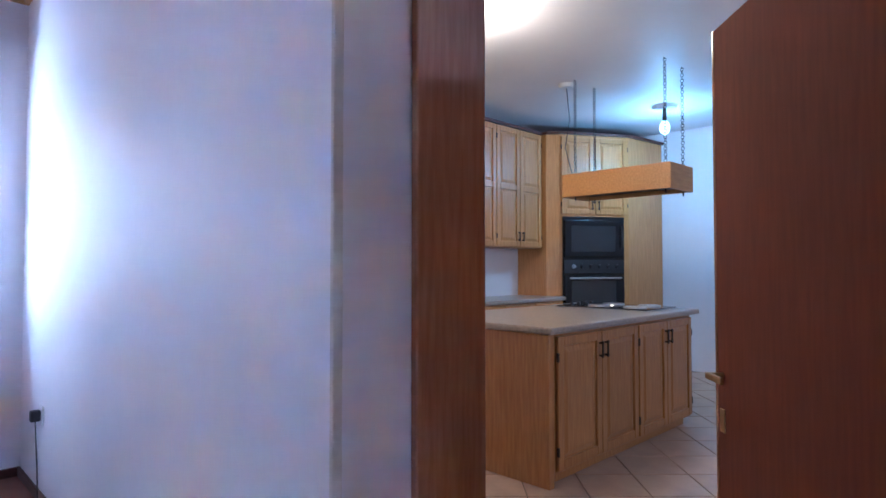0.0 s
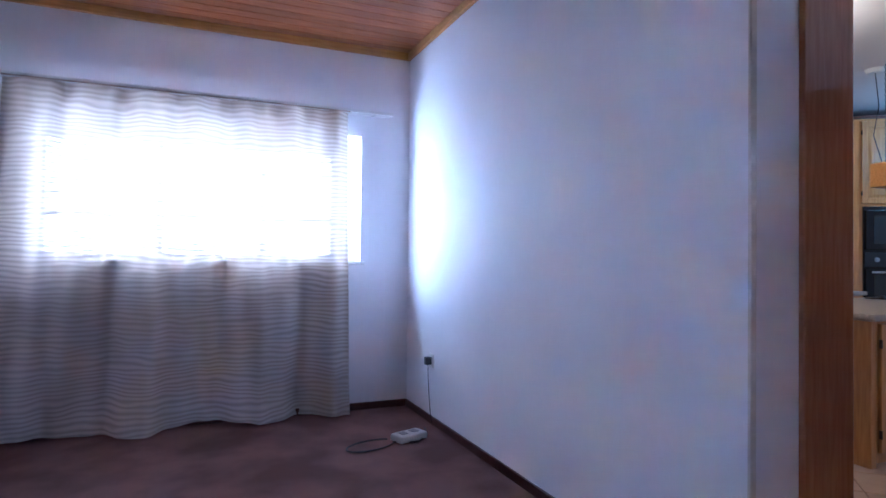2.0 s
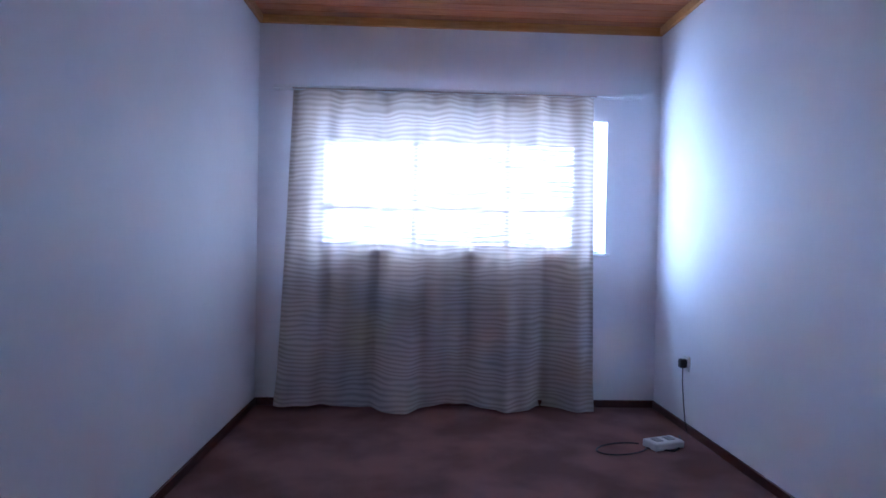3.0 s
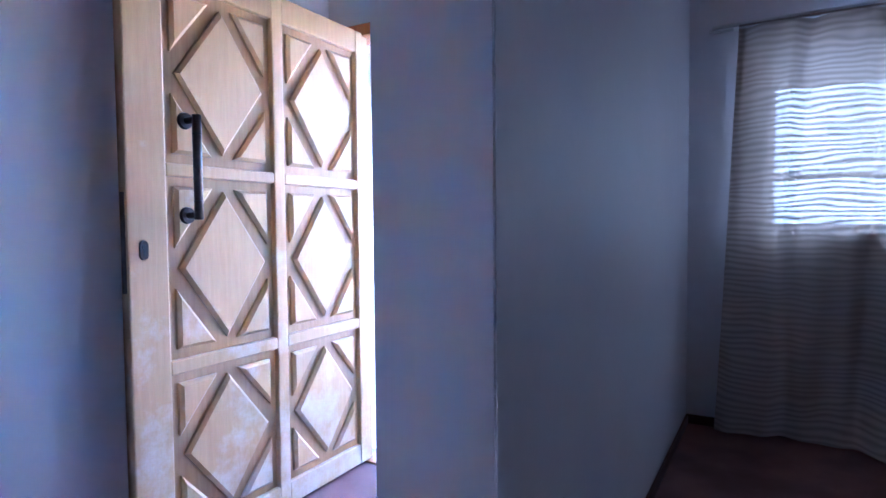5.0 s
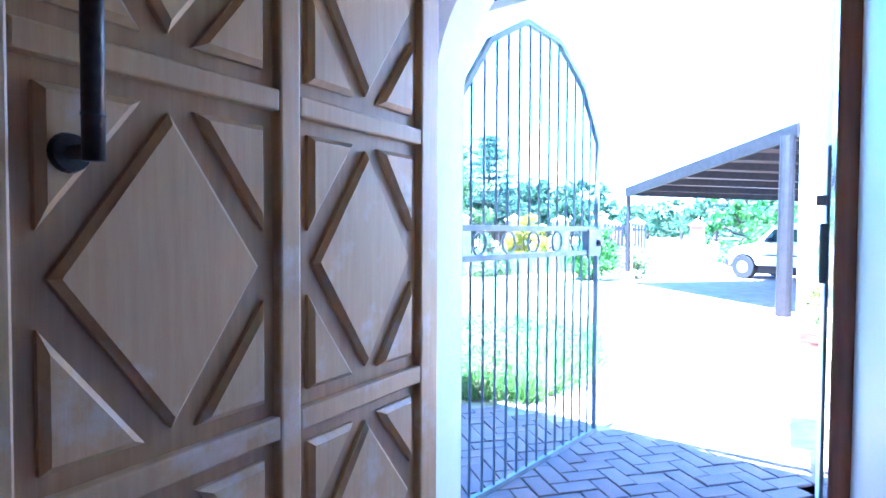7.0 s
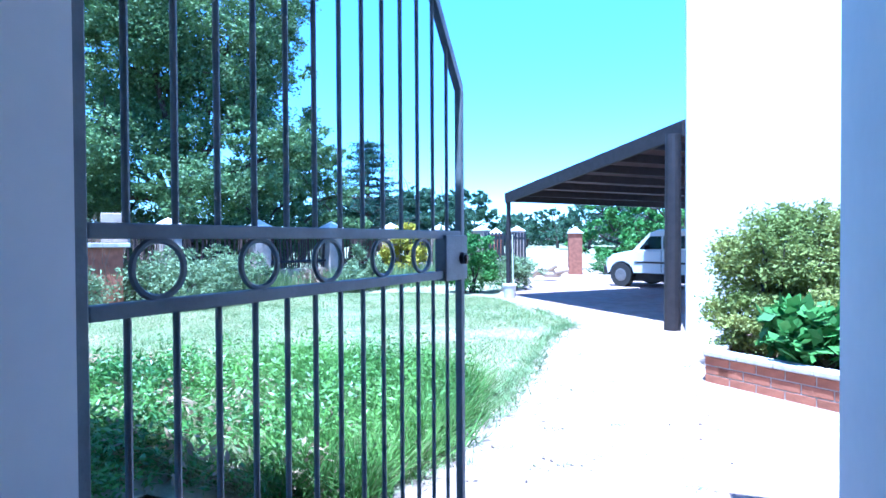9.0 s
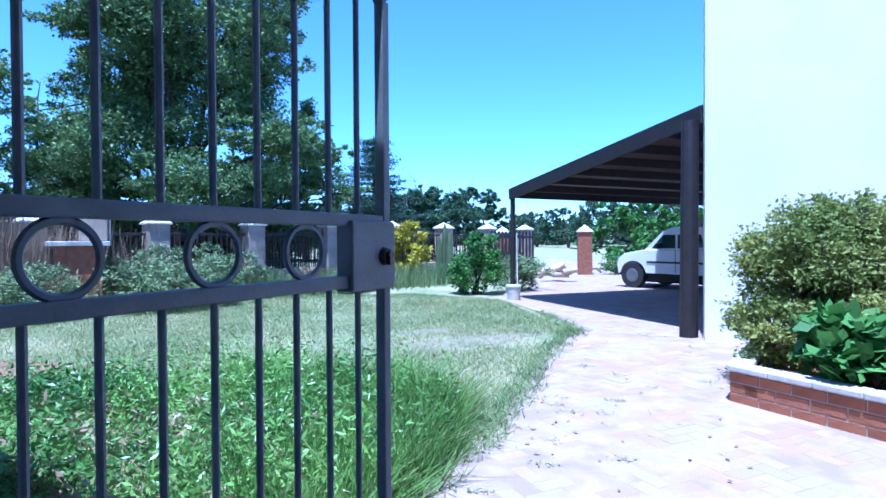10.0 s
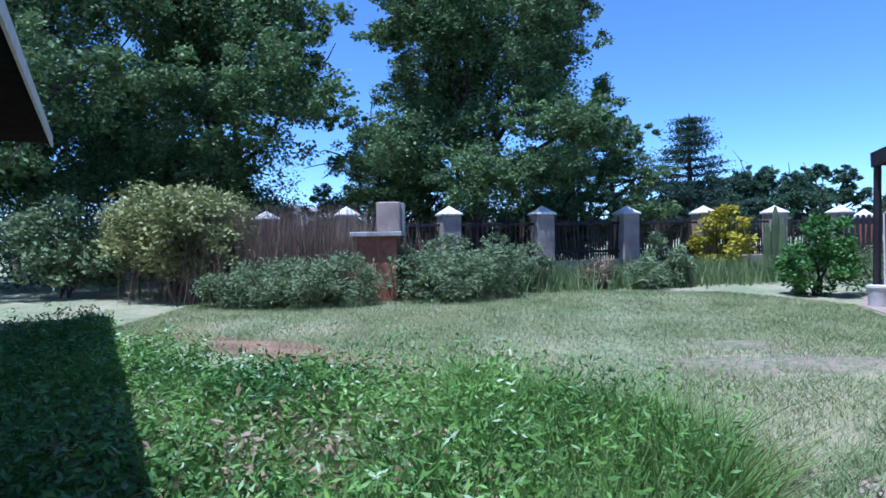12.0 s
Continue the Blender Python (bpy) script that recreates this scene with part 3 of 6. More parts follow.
def gate():
    d = empty("metal_gate", pose(-1.585, -0.775, 0, 0, 0, math.degrees(math.atan2(1.241, 0.213))))
    tagged(d, "grey painted steel gate with a pointed round head, swung open outwards", "gate")
    L, spring, low = 1.285, 1.69, -0.03
    arch = [(0.0, spring), (0.212, 1.97), (0.51, 2.13), (0.82, 2.11), (1.09, 1.934), (L, 1.652)]
    s = 0.0125

    def head(u):
        for (u0, z0), (u1, z1) in zip(arch, arch[1:]):
            if u <= u1:
                return z0 + (z1 - z0) * (u - u0) / (u1 - u0)
        return arch[-1][1]

    for u, z in ((0, spring), (L, 1.652)):
        part("post", box(u - s, -s, low, u + s, s, z, bevel=0.003), GATE, d)
    for (u0, z0), (u1, z1) in zip(arch, arch[1:]):
        m = Matrix.Translation((u0, 0, z0)) @ Matrix.Rotation(-math.atan2(z1 - z0, u1 - u0), 4, "Y")
        part("head_bar", box(0, -s, -s, math.hypot(u1 - u0, z1 - z0), s, s, m=m), GATE, d)
    part("bottom_rail", box(s, -s, low, L - s, s, low + 0.026, bevel=0.003), GATE, d)
    for z in (1.155, 1.025):
        part("middle_rail", box(s, -s * 0.9, z - 0.013, L - s, s * 0.9, z + 0.013, bevel=0.003), GATE, d)
    n = 13
    for i in range(1, n + 1):
        u = 0.0925 * i - 0.011
        if u > L - 0.05:
            break
        part("bar", tube((u, 0, low + 0.02), (u, 0, 1.02), 0.0065, 0.0065, 8), GATE, d)
        part("bar", tube((u, 0, 1.16), (u, 0, head(u) - 0.005), 0.0065, 0.0065, 8), GATE, d)
    for u in (0.14, 0.372, 0.59, 0.822, 1.03):
        bm = add_torus(bmesh.new(), (u, 0, 1.09), Matrix.Rotation(math.pi / 2, 3, "X"), 0.050, 0.0065, 28, 6)
        part("ring", bm, GATE, d)
    lk = part("lock_box", box(1.148, -0.022, 1.004, L + 0.013, 0.022, 1.154, bevel=0.004), GATE, d, "grey sheet steel lock box")
    part("strike_lip", box(L + 0.013, -0.020, 1.015, L + 0.019, -0.008, 1.15, bevel=0.002), GATE, lk)
    for sy in (-1, 1):
        c = part("cylinder_ring", tube((1.259, sy * 0.02, 1.076), (1.259, sy * 0.034, 1.076), 0.021, 0.018, 20), BLACK, lk)
        part("key_barrel", tube((1.259, sy * 0.03, 1.080), (1.259, sy * 0.044, 1.080), 0.0095, 0.0085, 14), WORN_STEEL, c, "worn brownish steel key barrel")
        part("barrel_tongue", box(1.254, sy * 0.037 - 0.006, 1.057, 1.264, sy * 0.037 + 0.006, 1.077, bevel=0.002), WORN_STEEL, c)
    for z in (0.35, 1.45):
        part("hinge", tube((-0.026, 0, z - 0.05), (-0.026, 0, z + 0.05), 0.012, 0.012, 10), GATE, d)
    return d


gate()
gf = empty("gate_jamb", pose(-1.60, -0.778, 0))
tagged(gf, "narrow grey steel jamb of the gate on the arch", "gate frame", kind="structure")
part("upright", box(-0.003, -0.02, G, 0.02, 0.02, 1.69, bevel=0.003), GATE, gf)
st = empty("gate_stop", pose(-0.29, -0.91, 0))
tagged(st, "grey steel stop bar for the gate on the porch wall", "gate frame", kind="structure")
part("bar", box(-0.035, -0.02, G, 0.0, 0.02, 1.39, bevel=0.004), GATE, st)
part("catch", box(-0.05, -0.025, 1.0, -0.03, 0.03, 1.17, bevel=0.003), GATE, st)
part("upper_lug", box(-0.06, -0.012, 1.22, -0.03, 0.012, 1.25, bevel=0.003), GATE, st)

# ---- planter by the wing ----
PA, PB, PD = Vector((-0.27, 4.12, 0)), Vector((1.05, 2.95, 0)), 0.35
pd = (PB - PA).normalized()
pn = Vector((pd.y, -pd.x, 0)) * -1
if pn.y < 0:
    pn = -pn
pl = empty("planter", pose(0, 0, 0))
tagged(pl, "low curved face-brick planter with a cement capping", "planter")
PBK = Vector((0.45, 6.8, 0))
part("soil", prism([(PA + pn * 0.12).to_2d(), (PB + pd * 2 + pn * 0.12).to_2d(), (3.0, 6.8), PBK.to_2d()], G - 0.1, 0.10), SOIL, pl)
bm = prism([PA.to_2d(), (PB + pd * 2).to_2d(), (PB + pd * 2 + pn * 0.11).to_2d(), (PA + pn * 0.11 + pd * 0.05).to_2d()], G - 0.1, 0.125)
prism([(PA + Vector((0.006, 0.004, 0))).to_2d(), (PA + pn * 0.11 + pd * 0.05).to_2d(), (PBK + Vector((0.11, 0, 0))).to_2d(), PBK.to_2d()], G - 0.1, 0.124, bm)
part("mortar_core", bm, MORTAR, pl)
long_len = (PB + pd * 2 - PA).length
ang = math.atan2(pd.y, pd.x)
brick_me = mesh_of("brick", box(0, -0.006, 0, 0.222, 0.05, 0.068, bevel=0.004), FACE_BRICK)
for row in range(3):
    s = -0.11 if row % 2 else 0.0
    while s < long_len - 0.25:
        ob = new("brick", brick_me)
        ob.parent = pl
        ob.matrix_local = Matrix.Translation(PA + pd * max(s, 0) + Vector((0, 0, G - 0.005 + row * 0.078))) @ pose(0, 0, 0, 0, 0, math.degrees(ang))
        s += 0.232
side = (PBK - PA)
sang = math.degrees(math.atan2(side.y, side.x)) + 180
for row in range(3):
    s = 0.232 + (0.11 if row % 2 else 0)
    while s < side.length:
        ob = new("brick", brick_me)
        ob.parent = pl
        ob.matrix_local = Matrix.Translation(PA + side.normalized() * s + Vector((-0.001, 0, G - 0.005 + row * 0.078))) @ pose(0, 0, 0, 0, 0, sang)
        s += 0.232
cap_me = mesh_of("capping", box(0, -0.03, 0, 0.30, 0.14, 0.045, bevel=0.010), CEMENT)
s = 0.0
while s < long_len - 0.1:
    ob = new("capping", cap_me)
    ob.parent = pl
    ob.matrix_local = Matrix.Translation(PA + pd * s + Vector((0, 0, 0.127))) @ pose(0, 0, 0, 0, 0, math.degrees(ang))
    s += 0.305
s = 0.0
while s < side.length - 0.3:
    ob = new("capping", cap_me)
    ob.parent = pl
    ob.matrix_local = Matrix.Translation(PA + side.normalized() * (s + 0.30) + Vector((0, 0, 0.128))) @ pose(0, 0, 0, 0, 0, sang)
    s += 0.305
shrub("bush", 0.50, 4.95, [(0, 0, 0.75, 0.62, 0.6, 0.55), (-0.3, 0.0, 0.5, 0.42, 0.4, 0.42), (0.35, 0.1, 0.62, 0.55, 0.5, 0.5), (0.0, 0.1, 1.08, 0.34, 0.34, 0.26), (0.75, 0.2, 0.5, 0.4, 0.45, 0.42), (-0.45, -0.1, 0.85, 0.2, 0.2, 0.24), (0.22, 0, 1.18, 0.24, 0.24, 0.2), (0.6, 0, 1.08, 0.28, 0.28, 0.28), (-0.1, -0.35, 0.9, 0.3, 0.2, 0.3), (0.2, -0.4, 0.5, 0.35, 0.25, 0.3), (-0.42, -0.35, 0.26, 0.32, 0.3, 0.3), (-0.1, -0.6, 0.24, 0.36, 0.28, 0.28), (0.3, -0.7, 0.3, 0.35, 0.28, 0.3)],
      56000, 0.044, LEAF_BUSH, "dense olive green bush in the planter by the white wall", 5, z=0.11, up=0.6)
shrub("broad_leaved_plant", 0.62, 3.88, [(0, 0, 0.24, 0.38, 0.3, 0.24), (0.35, -0.25, 0.22, 0.3, 0.26, 0.22), (-0.22, 0.18, 0.30, 0.26, 0.24, 0.24)],
      1300, 0.14, LEAF_BROAD, "low broad-leaved green plant in the planter", 6, category="plant", z=0.11, up=1.6, aspect=0.62, shell=0.3)

# ---- carport ----
C0, C1 = Vector((-0.27, 7.1, 2.60)), Vector((-3.62, 11.1, 2.02))
C2, C3 = Vector((1.6, 16.2, 1.95)), Vector((5.2, 12.0, 2.60))
cp = empty("carport", pose(0, 0, 0))
tagged(cp, "open carport of dark creosoted poles under a low roof", "carport")


def beam(a, b, wide, tall):
    a, b = Vector(a), Vector(b)
    d = b - a
    yaw = math.degrees(math.atan2(d.y, d.x))
    tilt = math.degrees(math.atan2(d.z, d.xy.length))
    return box(0, -wide / 2, -tall / 2, d.length, wide / 2, tall / 2, bevel=0.01, m=Matrix.Translation(a) @ pose(0, 0, 0, 0, -tilt, yaw))


up = Vector((0, 0, 0.1))
bm = bmesh.new()
lo, hi = [bm.verts.new(p + up) for p in (C0, C1, C2, C3)], [bm.verts.new(p + up * 1.4) for p in (C0, C1, C2, C3)]
bm.faces.new(lo)
bm.faces.new(hi)
for i in range(4):
    bm.faces.new((lo[i], lo[(i + 1) % 4], hi[(i + 1) % 4], hi[i]))
part("roof_sheet", bm, CARPORT_SHEET, cp, "dark rusty sheet metal roof")
part("fascia_beam", beam(C0 + Vector((0, 0, 0.02)), C1 + Vector((0, 0, 0.02)), 0.06, 0.20), CREOSOTE, cp)
part("fascia_beam", beam(C1 + Vector((0, 0, 0.02)), C2 + Vector((0, 0, 0.02)), 0.06, 0.16), CREOSOTE, cp)
for i in range(1, 7):
    f = i / 7
    part("rafter", beam(C0.lerp(C1, f) + Vector((0.02, 0.02, 0.0)), C3.lerp(C2, f), 0.06, 0.14), CREOSOTE, cp)
for p, r, top in ((Vector((-0.42, 7.12, 0)), 0.11, 2.55), (Vector((-3.58, 11.1, 0)), 0.055, 1.98), (C2.copy() + Vector((-0.1, -0.2, 0)), 0.06, 1.95)):
    rng = np.random.default_rng(int(p.y * 10))
    part("pole", tube((p.x, p.y, G - 0.05), (p.x + 0.01, p.y, top), r, r * 0.92, 14), CREOSOTE, cp)
bk = empty("bucket", pose(-3.50, 10.85, G))
tagged(bk, "dirty white plastic bucket with a lid by the carport pole", "bucket")
bm = tube((0, 0, 0), (0, 0, 0.27), 0.12, 0.145, 20)
part("pail", bm, CAP, bk)
part("lid", tube((0, 0, 0.27), (0, 0, 0.30), 0.155, 0.15, 20), CAP, bk)
stick = part("white_pole", tube((-3.44, 10.93, G + 0.30), (-3.47, 11.0, 1.25), 0.012, 0.012, 8), CAP)
tagged(stick, "thin white pole standing on the bucket lid", "pole")

# ---- pickup ----
def pickup():
    t = empty("pickup_truck", pose(-2.06, 15.09, G, 0, 0, -33) @ Matrix.Diagonal((0.94, 0.94, 0.92, 1)))
    tagged(t, "white pickup truck parked under the carport", "vehicle")
    wd = 1.66

    def hull(profile, inset=0.0, y0=0.0, y1=wd, mat=CAR_WHITE, name="body"):
        bm = bmesh.new()
        n = len(profile)
        rows = []
        for y, tight in ((y0, 0.06), (y0 + 0.07, 0.0), (y1 - 0.07, 0.0), (y1, 0.06)):
            cx, cz = sum(p[0] for p in profile) / n, sum(p[1] for p in profile) / n
            rows.append([bm.verts.new((x + (cx - x) * tight * 0.3, y, z + (cz - z) * tight)) for x, z in profile])
        bm.faces.new(rows[0])
        bm.faces.new(rows[-1][::-1])
        for a, b in zip(rows, rows[1:]):
            for i in range(n):
                bm.faces.new((a[i], a[(i + 1) % n], b[(i + 1) % n], b[i]))
        return bm

    wheel_x = (0.86, 3.72)

    def arch_pts(x0, r=0.40, z=0.34):
        return [(x0 + r * math.cos(a), z + r * math.sin(a)) for a in np.linspace(0.15, math.pi - 0.15, 9)]

    lower = [(0.40, 0.36), (0.36, 0.60), (0.40, 0.80), (0.56, 0.92), (1.24, 1.04), (4.85, 1.04), (4.88, 0.38)]
    prof = lower + arch_pts(wheel_x[1]) + arch_pts(wheel_x[0])
    b = part("body", hull(prof), CAR_WHITE, t, smooth=False)
    cab = [(1.18, 1.00), (1.72, 1.52), (1.95, 1.60), (2.75, 1.60), (2.95, 1.50), (3.02, 1.03)]
    part("cab", hull(cab, y0=0.05, y1=wd - 0.05), CAR_WHITE, t)
    for y in (0.040, wd - 0.044):
        bm = bmesh.new()
        for poly in ([(1.42, 1.07), (1.78, 1.47), (2.08, 1.53), (2.08, 1.07)], [(2.14, 1.07), (2.14, 1.53), (2.70, 1.53), (2.86, 1.10)]):
            vs = [[bm.verts.new((x, yy + (0.045 if y < 1 else -0.045) * (z - 1.05) * 0.6, z)) for x, z in poly] for yy in (y, y + 0.02)]
            bm.faces.new(vs[0])
            bm.faces.new(vs[1][::-1])
            for i in range(4):
                bm.faces.new((vs[0][i], vs[0][(i + 1) % 4], vs[1][(i + 1) % 4], vs[1][i]))
        part("side_window", bm, DARK_GLASS, t)
    bm = box(-0.01, 0.16, 0.0, 0.01, wd - 0.16, 0.60, m=Matrix.Translation((1.27, 0, 1.05)) @ Matrix.Rotation(radians(46), 4, "Y"))
    part("windscreen", bm, DARK_GLASS, t)
    # dark filler for the shade under the truck, hides the far wheels
    part("underside_shade", box(0.55, 0.22, 0.16, 4.70, wd - 0.22, 0.40, bevel=0.03), RUBBER, t, "dark block standing in for the shade beneath the truck")
    part("bumper", box(0.27, 0.02, 0.34, 0.46, wd - 0.02, 0.56, bevel=0.04), BLACK, t, "dark grey bumper")
    for y in (0.10, wd - 0.34):
        part("headlight", box(0.30, y, 0.64, 0.44, y + 0.24, 0.82, bevel=0.02), STEEL, t, "clear headlight")
    part("grille", box(0.308, 0.42, 0.62, 0.38, wd - 0.42, 0.80, bevel=0.01), BLACK, t)
    for y in (-0.012, wd - 0.006):
        part("side_moulding", box(1.30, y, 0.68, 4.7, y + 0.02, 0.73), BLACK, t)
        part("door_seam", box(2.10, y + 0.004, 0.45, 2.112, y + 0.012, 1.03), BLACK, t)
    for x in wheel_x:
        for y in (0.0, wd):
            s = -1 if y == 0 else 1
            wh = part("wheel", tube((x, y - s * 0.20, 0.34), (x, y + s * 0.005, 0.34), 0.335, 0.335, 28), RUBBER, t, "black tyre")
            part("rim", tube((x, y + s * 0.002, 0.34), (x, y + s * 0.012, 0.34), 0.19, 0.16, 20), GREY_RIM, wh)
    m = part("mirror", box(1.62, -0.16, 1.06, 1.72, 0.04, 1.20, bevel=0.03), BLACK, t)
    return t


pickup()

# ---- fence ----
FC, FF, FR = Vector((-1.0, 0.5, 0)), Vector((-0.766, 0.643, 0)), Vector((0.643, 0.766, 0))
def on_fence(lat):
    """The fence bends back where the trees begin."""
    return FC + FF * (12.655 + 0.3 * lat if lat > -2.0 else 12.055 - 0.75 * (lat + 2.0)) + FR * lat
FL = (FR + FF * 0.3).normalized()
FYAW = math.degrees(math.atan2(FL.y, FL.x))
STICK = wood("stick_paling", (0.09, 0.05, 0.04), (0.05, 0.03, 0.025), 0.85, axis=2, coat=0.0, island=0.6)


def pillar():
    p = empty("fence_pillar", pose(0, 0, 0))
    tagged(p, "square grey cement fence pillar with a white pyramid cap", "pillar", group="fence pillars")
    part("shaft", box(-0.21, -0.21, -0.1, 0.21, 0.21, 1.56, bevel=0.015), PILLAR, p)
    bm = box(-0.245, -0.245, 1.56, 0.245, 0.245, 1.60, bevel=0.008)
    bmesh.ops.create_cone(bm, cap_ends=True, segments=4, radius1=0.335, radius2=0.005, depth=0.17, matrix=Matrix.Translation((0, 0, 1.684)) @ Matrix.Rotation(math.pi / 4, 4, "Z"))
    part("cap", bm, CAP, p, "white painted pyramid cap")
    return p


first = pillar()
lats = [0.15 + 2.1 * k for k in range(-8, 7)]
for k, lat in enumerate(lats):
    q = on_fence(lat)
    m = Matrix.Translation((q.x, q.y, G)) @ pose(0, 0, 0, 0, 0, FYAW if lat > -2.0 else FYAW - 55)
    if k == 0:
        first.matrix_world = m
    else:
        copy_thing(first, m)
rng = np.random.default_rng(11)
stick_me = [mesh_of("paling", add_tube(bmesh.new(), (0, 0, 0), (0.01 * s, 0, 1), 0.022, 0.014, 5), STICK) for s in (-3, -1, 0, 2, 4)]
for k, (a, b) in enumerate(zip(lats, lats[1:])):
    q = on_fence(a)
    step = on_fence(b) - q
    run = step.length
    fp = empty("fence_panel", Matrix.Translation((q.x, q.y, G)) @ pose(0, 0, 0, 0, 0, math.degrees(math.atan2(step.y, step.x))))
    tagged(fp, "dark crooked stick palings over a low cement wall", "fence", group="fence panels")
    part("low_wall", box(0.21, -0.08, -0.05, run - 0.21, 0.08, 0.52, bevel=0.01), PILLAR, fp)
    for z in (0.68, 1.33):
        part("rail", box(0.21, -0.03, z, run - 0.21, 0.01, z + 0.06, bevel=0.005), CREOSOTE, fp)
    x = 0.25
    while x < run - 0.24:
        ob = new("paling", stick_me[rng.integers(0, 5)])
        ob.parent = fp
        ob.matrix_local = Matrix.Translation((x, 0.03, 0.53)) @ pose(0, 0, 0, rng.normal() * 2, rng.normal() * 2.5, rng.uniform(0, 360)) @ Matrix.Diagonal((1, 1, rng.uniform(0.78, 1.0), 1))
        x += rng.uniform(0.05, 0.075)
# driveway gate pillar of brick and its partner
for x, y in ((-3.15, 20.0), (-6.2, 20.6)):
    p = empty("gate_pillar", pose(x, y, G, 0, 0, 10))
    tagged(p, "square red brick gate pillar with a white cap", "pillar", group="gate pillars")
    part("shaft", box(-0.24, -0.24, -0.1, 0.24, 0.24, 1.45, bevel=0.01), FACE_BRICK, p)
    bm = box(-0.28, -0.28, 1.45, 0.28, 0.28, 1.50, bevel=0.006)
    bmesh.ops.create_cone(bm, cap_ends=True, segments=4, radius1=0.37, radius2=0.005, depth=0.2, matrix=Matrix.Translation((0, 0, 1.6)) @ Matrix.Rotation(math.pi / 4, 4, "Z"))
    part("cap", bm, CAP, p)
dg = empty("driveway_gate", pose(-6.1, 18.4, G, 0, 0, 62))
tagged(dg, "black slatted timber driveway gate standing open", "gate")
for z in (0.2, 1.25):
    part("gate_rail", box(0, -0.03, z, 2.3, 0.03, z + 0.08), BLACK, dg)
for i in range(13):
    part("slat", box(0.02 + i * 0.18, -0.045, 0.08, 0.12 + i * 0.18, -0.03, 1.5, bevel=0.004), BLACK, dg)

# barbecue stand
bq = empty("barbecue_stand", pose(-1.0 - 10.8 * math.sin(radians(56.1)), 0.5 + 10.8 * math.cos(radians(56.1)), G, 0, 0, 48))
tagged(bq, "brick barbecue stand with a pale slab and cement block", "barbecue")
part("brick_base", box(-0.34, -0.3, 0, 0.34, 0.3, 1.14, bevel=0.012), FACE_BRICK, bq)
part("slab", box(-0.46, -0.38, 1.14, 0.46, 0.38, 1.22, bevel=0.012), CEMENT, bq)
part("block", box(0.0, -0.25, 1.22, 0.42, 0.25, 1.75, bevel=0.02), PILLAR, bq)
part("back_slab", box(0.43, -0.05, 1.221, 0.455, 0.3, 1.74, bevel=0.01), CAP, bq)
STONE = material("pale_log", (0.50, 0.38, 0.27), 0.9, vary=0.3, scale=6, bump=0.4)
lg = empty("log_pile", pose(-3.6, 16.3, G))
tagged(lg, "small pile of pale cut logs and stones by the driveway", "logs")
rng = np.random.default_rng(4)
for i in range(9):
    a = Vector((rng.uniform(-0.6, 0.5), rng.uniform(-0.3, 0.3), rng.uniform(0.08, 0.3)))
    part("log", tube(a, a + Vector((rng.uniform(0.2, 0.5), rng.uniform(-0.3, 0.3), rng.uniform(-0.06, 0.2))), 0.08, 0.07, 9), STONE, lg)

# ---- trees and shrubs ----
def polar(px_deg, r):
    """A place by its bearing (degrees left of the y axis) and distance from the garden's viewpoint."""
    a = radians(px_deg)
    return -1.0 - r * math.sin(a), 0.5 + r * math.cos(a)


CROWN = [(0, 0, 0.62, 0.34, 0.24), (-0.3, 0.1, 0.55, 0.24, 0.2), (0.3, -0.05, 0.52, 0.25, 0.2), (0.05, 0.1, 0.84, 0.24, 0.15), (-0.18, -0.1, 0.76, 0.22, 0.16), (0.22, 0.05, 0.74, 0.22, 0.15),
         (-0.38, 0, 0.36, 0.18, 0.14), (0.40, 0.05, 0.34, 0.19, 0.14), (0.0, -0.25, 0.42, 0.24, 0.16)]
CROWN_B = [(0, 0, 0.60, 0.33, 0.22), (-0.34, 0.1, 0.48, 0.22, 0.2), (0.33, 0.05, 0.56, 0.22, 0.18), (-0.1, 0.0, 0.86, 0.22, 0.13), (0.2, 0.05, 0.80, 0.2, 0.13), (-0.25, -0.05, 0.72, 0.18, 0.13),
           (0.42, 0, 0.36, 0.18, 0.13), (-0.44, 0, 0.30, 0.17, 0.13), (0.1, -0.28, 0.36, 0.26, 0.15), (0.28, -0.1, 0.22, 0.2, 0.12), (-0.2, -0.1, 0.22, 0.2, 0.12)]
CROWN_C = [(0, 0, 0.60, 0.32, 0.24), (-0.26, 0.05, 0.84, 0.23, 0.16), (0.22, 0.05, 0.86, 0.25, 0.17), (0.0, -0.1, 0.92, 0.24, 0.14), (-0.30, 0.0, 0.60, 0.22, 0.18), (0.30, 0.0, 0.64, 0.22, 0.18),
           (-0.40, -0.05, 0.38, 0.19, 0.13), (0.44, 0.0, 0.42, 0.20, 0.16), (0.0, -0.28, 0.40, 0.26, 0.15), (0.30, -0.2, 0.28, 0.22, 0.12), (-0.26, -0.2, 0.28, 0.20, 0.11), (0.1, -0.15, 0.74, 0.28, 0.18)]
x, y = polar(46.8, 17.2)
tree("garden_tree", x, y, 8.9, 7.9, CROWN_C, 200000, 0.10, LEAF_DARK, "large dense green garden tree behind the fence", 21, trunk=0.28)
x, y = polar(37.0, 19.5)
tree("garden_tree", x, y, 5.0, 5.8, CROWN_B, 50000, 0.105, LEAF_DARK, "smaller dark green tree beside the large one", 22, trunk=0.14)
x, y = polar(70.3, 21.5)
tree("garden_tree", x, y, 11.4, 11.4, CROWN_C, 170000, 0.135, LEAF_DARK, "tall spreading green tree with gaps of sky", 23, trunk=0.30)
x, y = polar(84.5, 20.0)
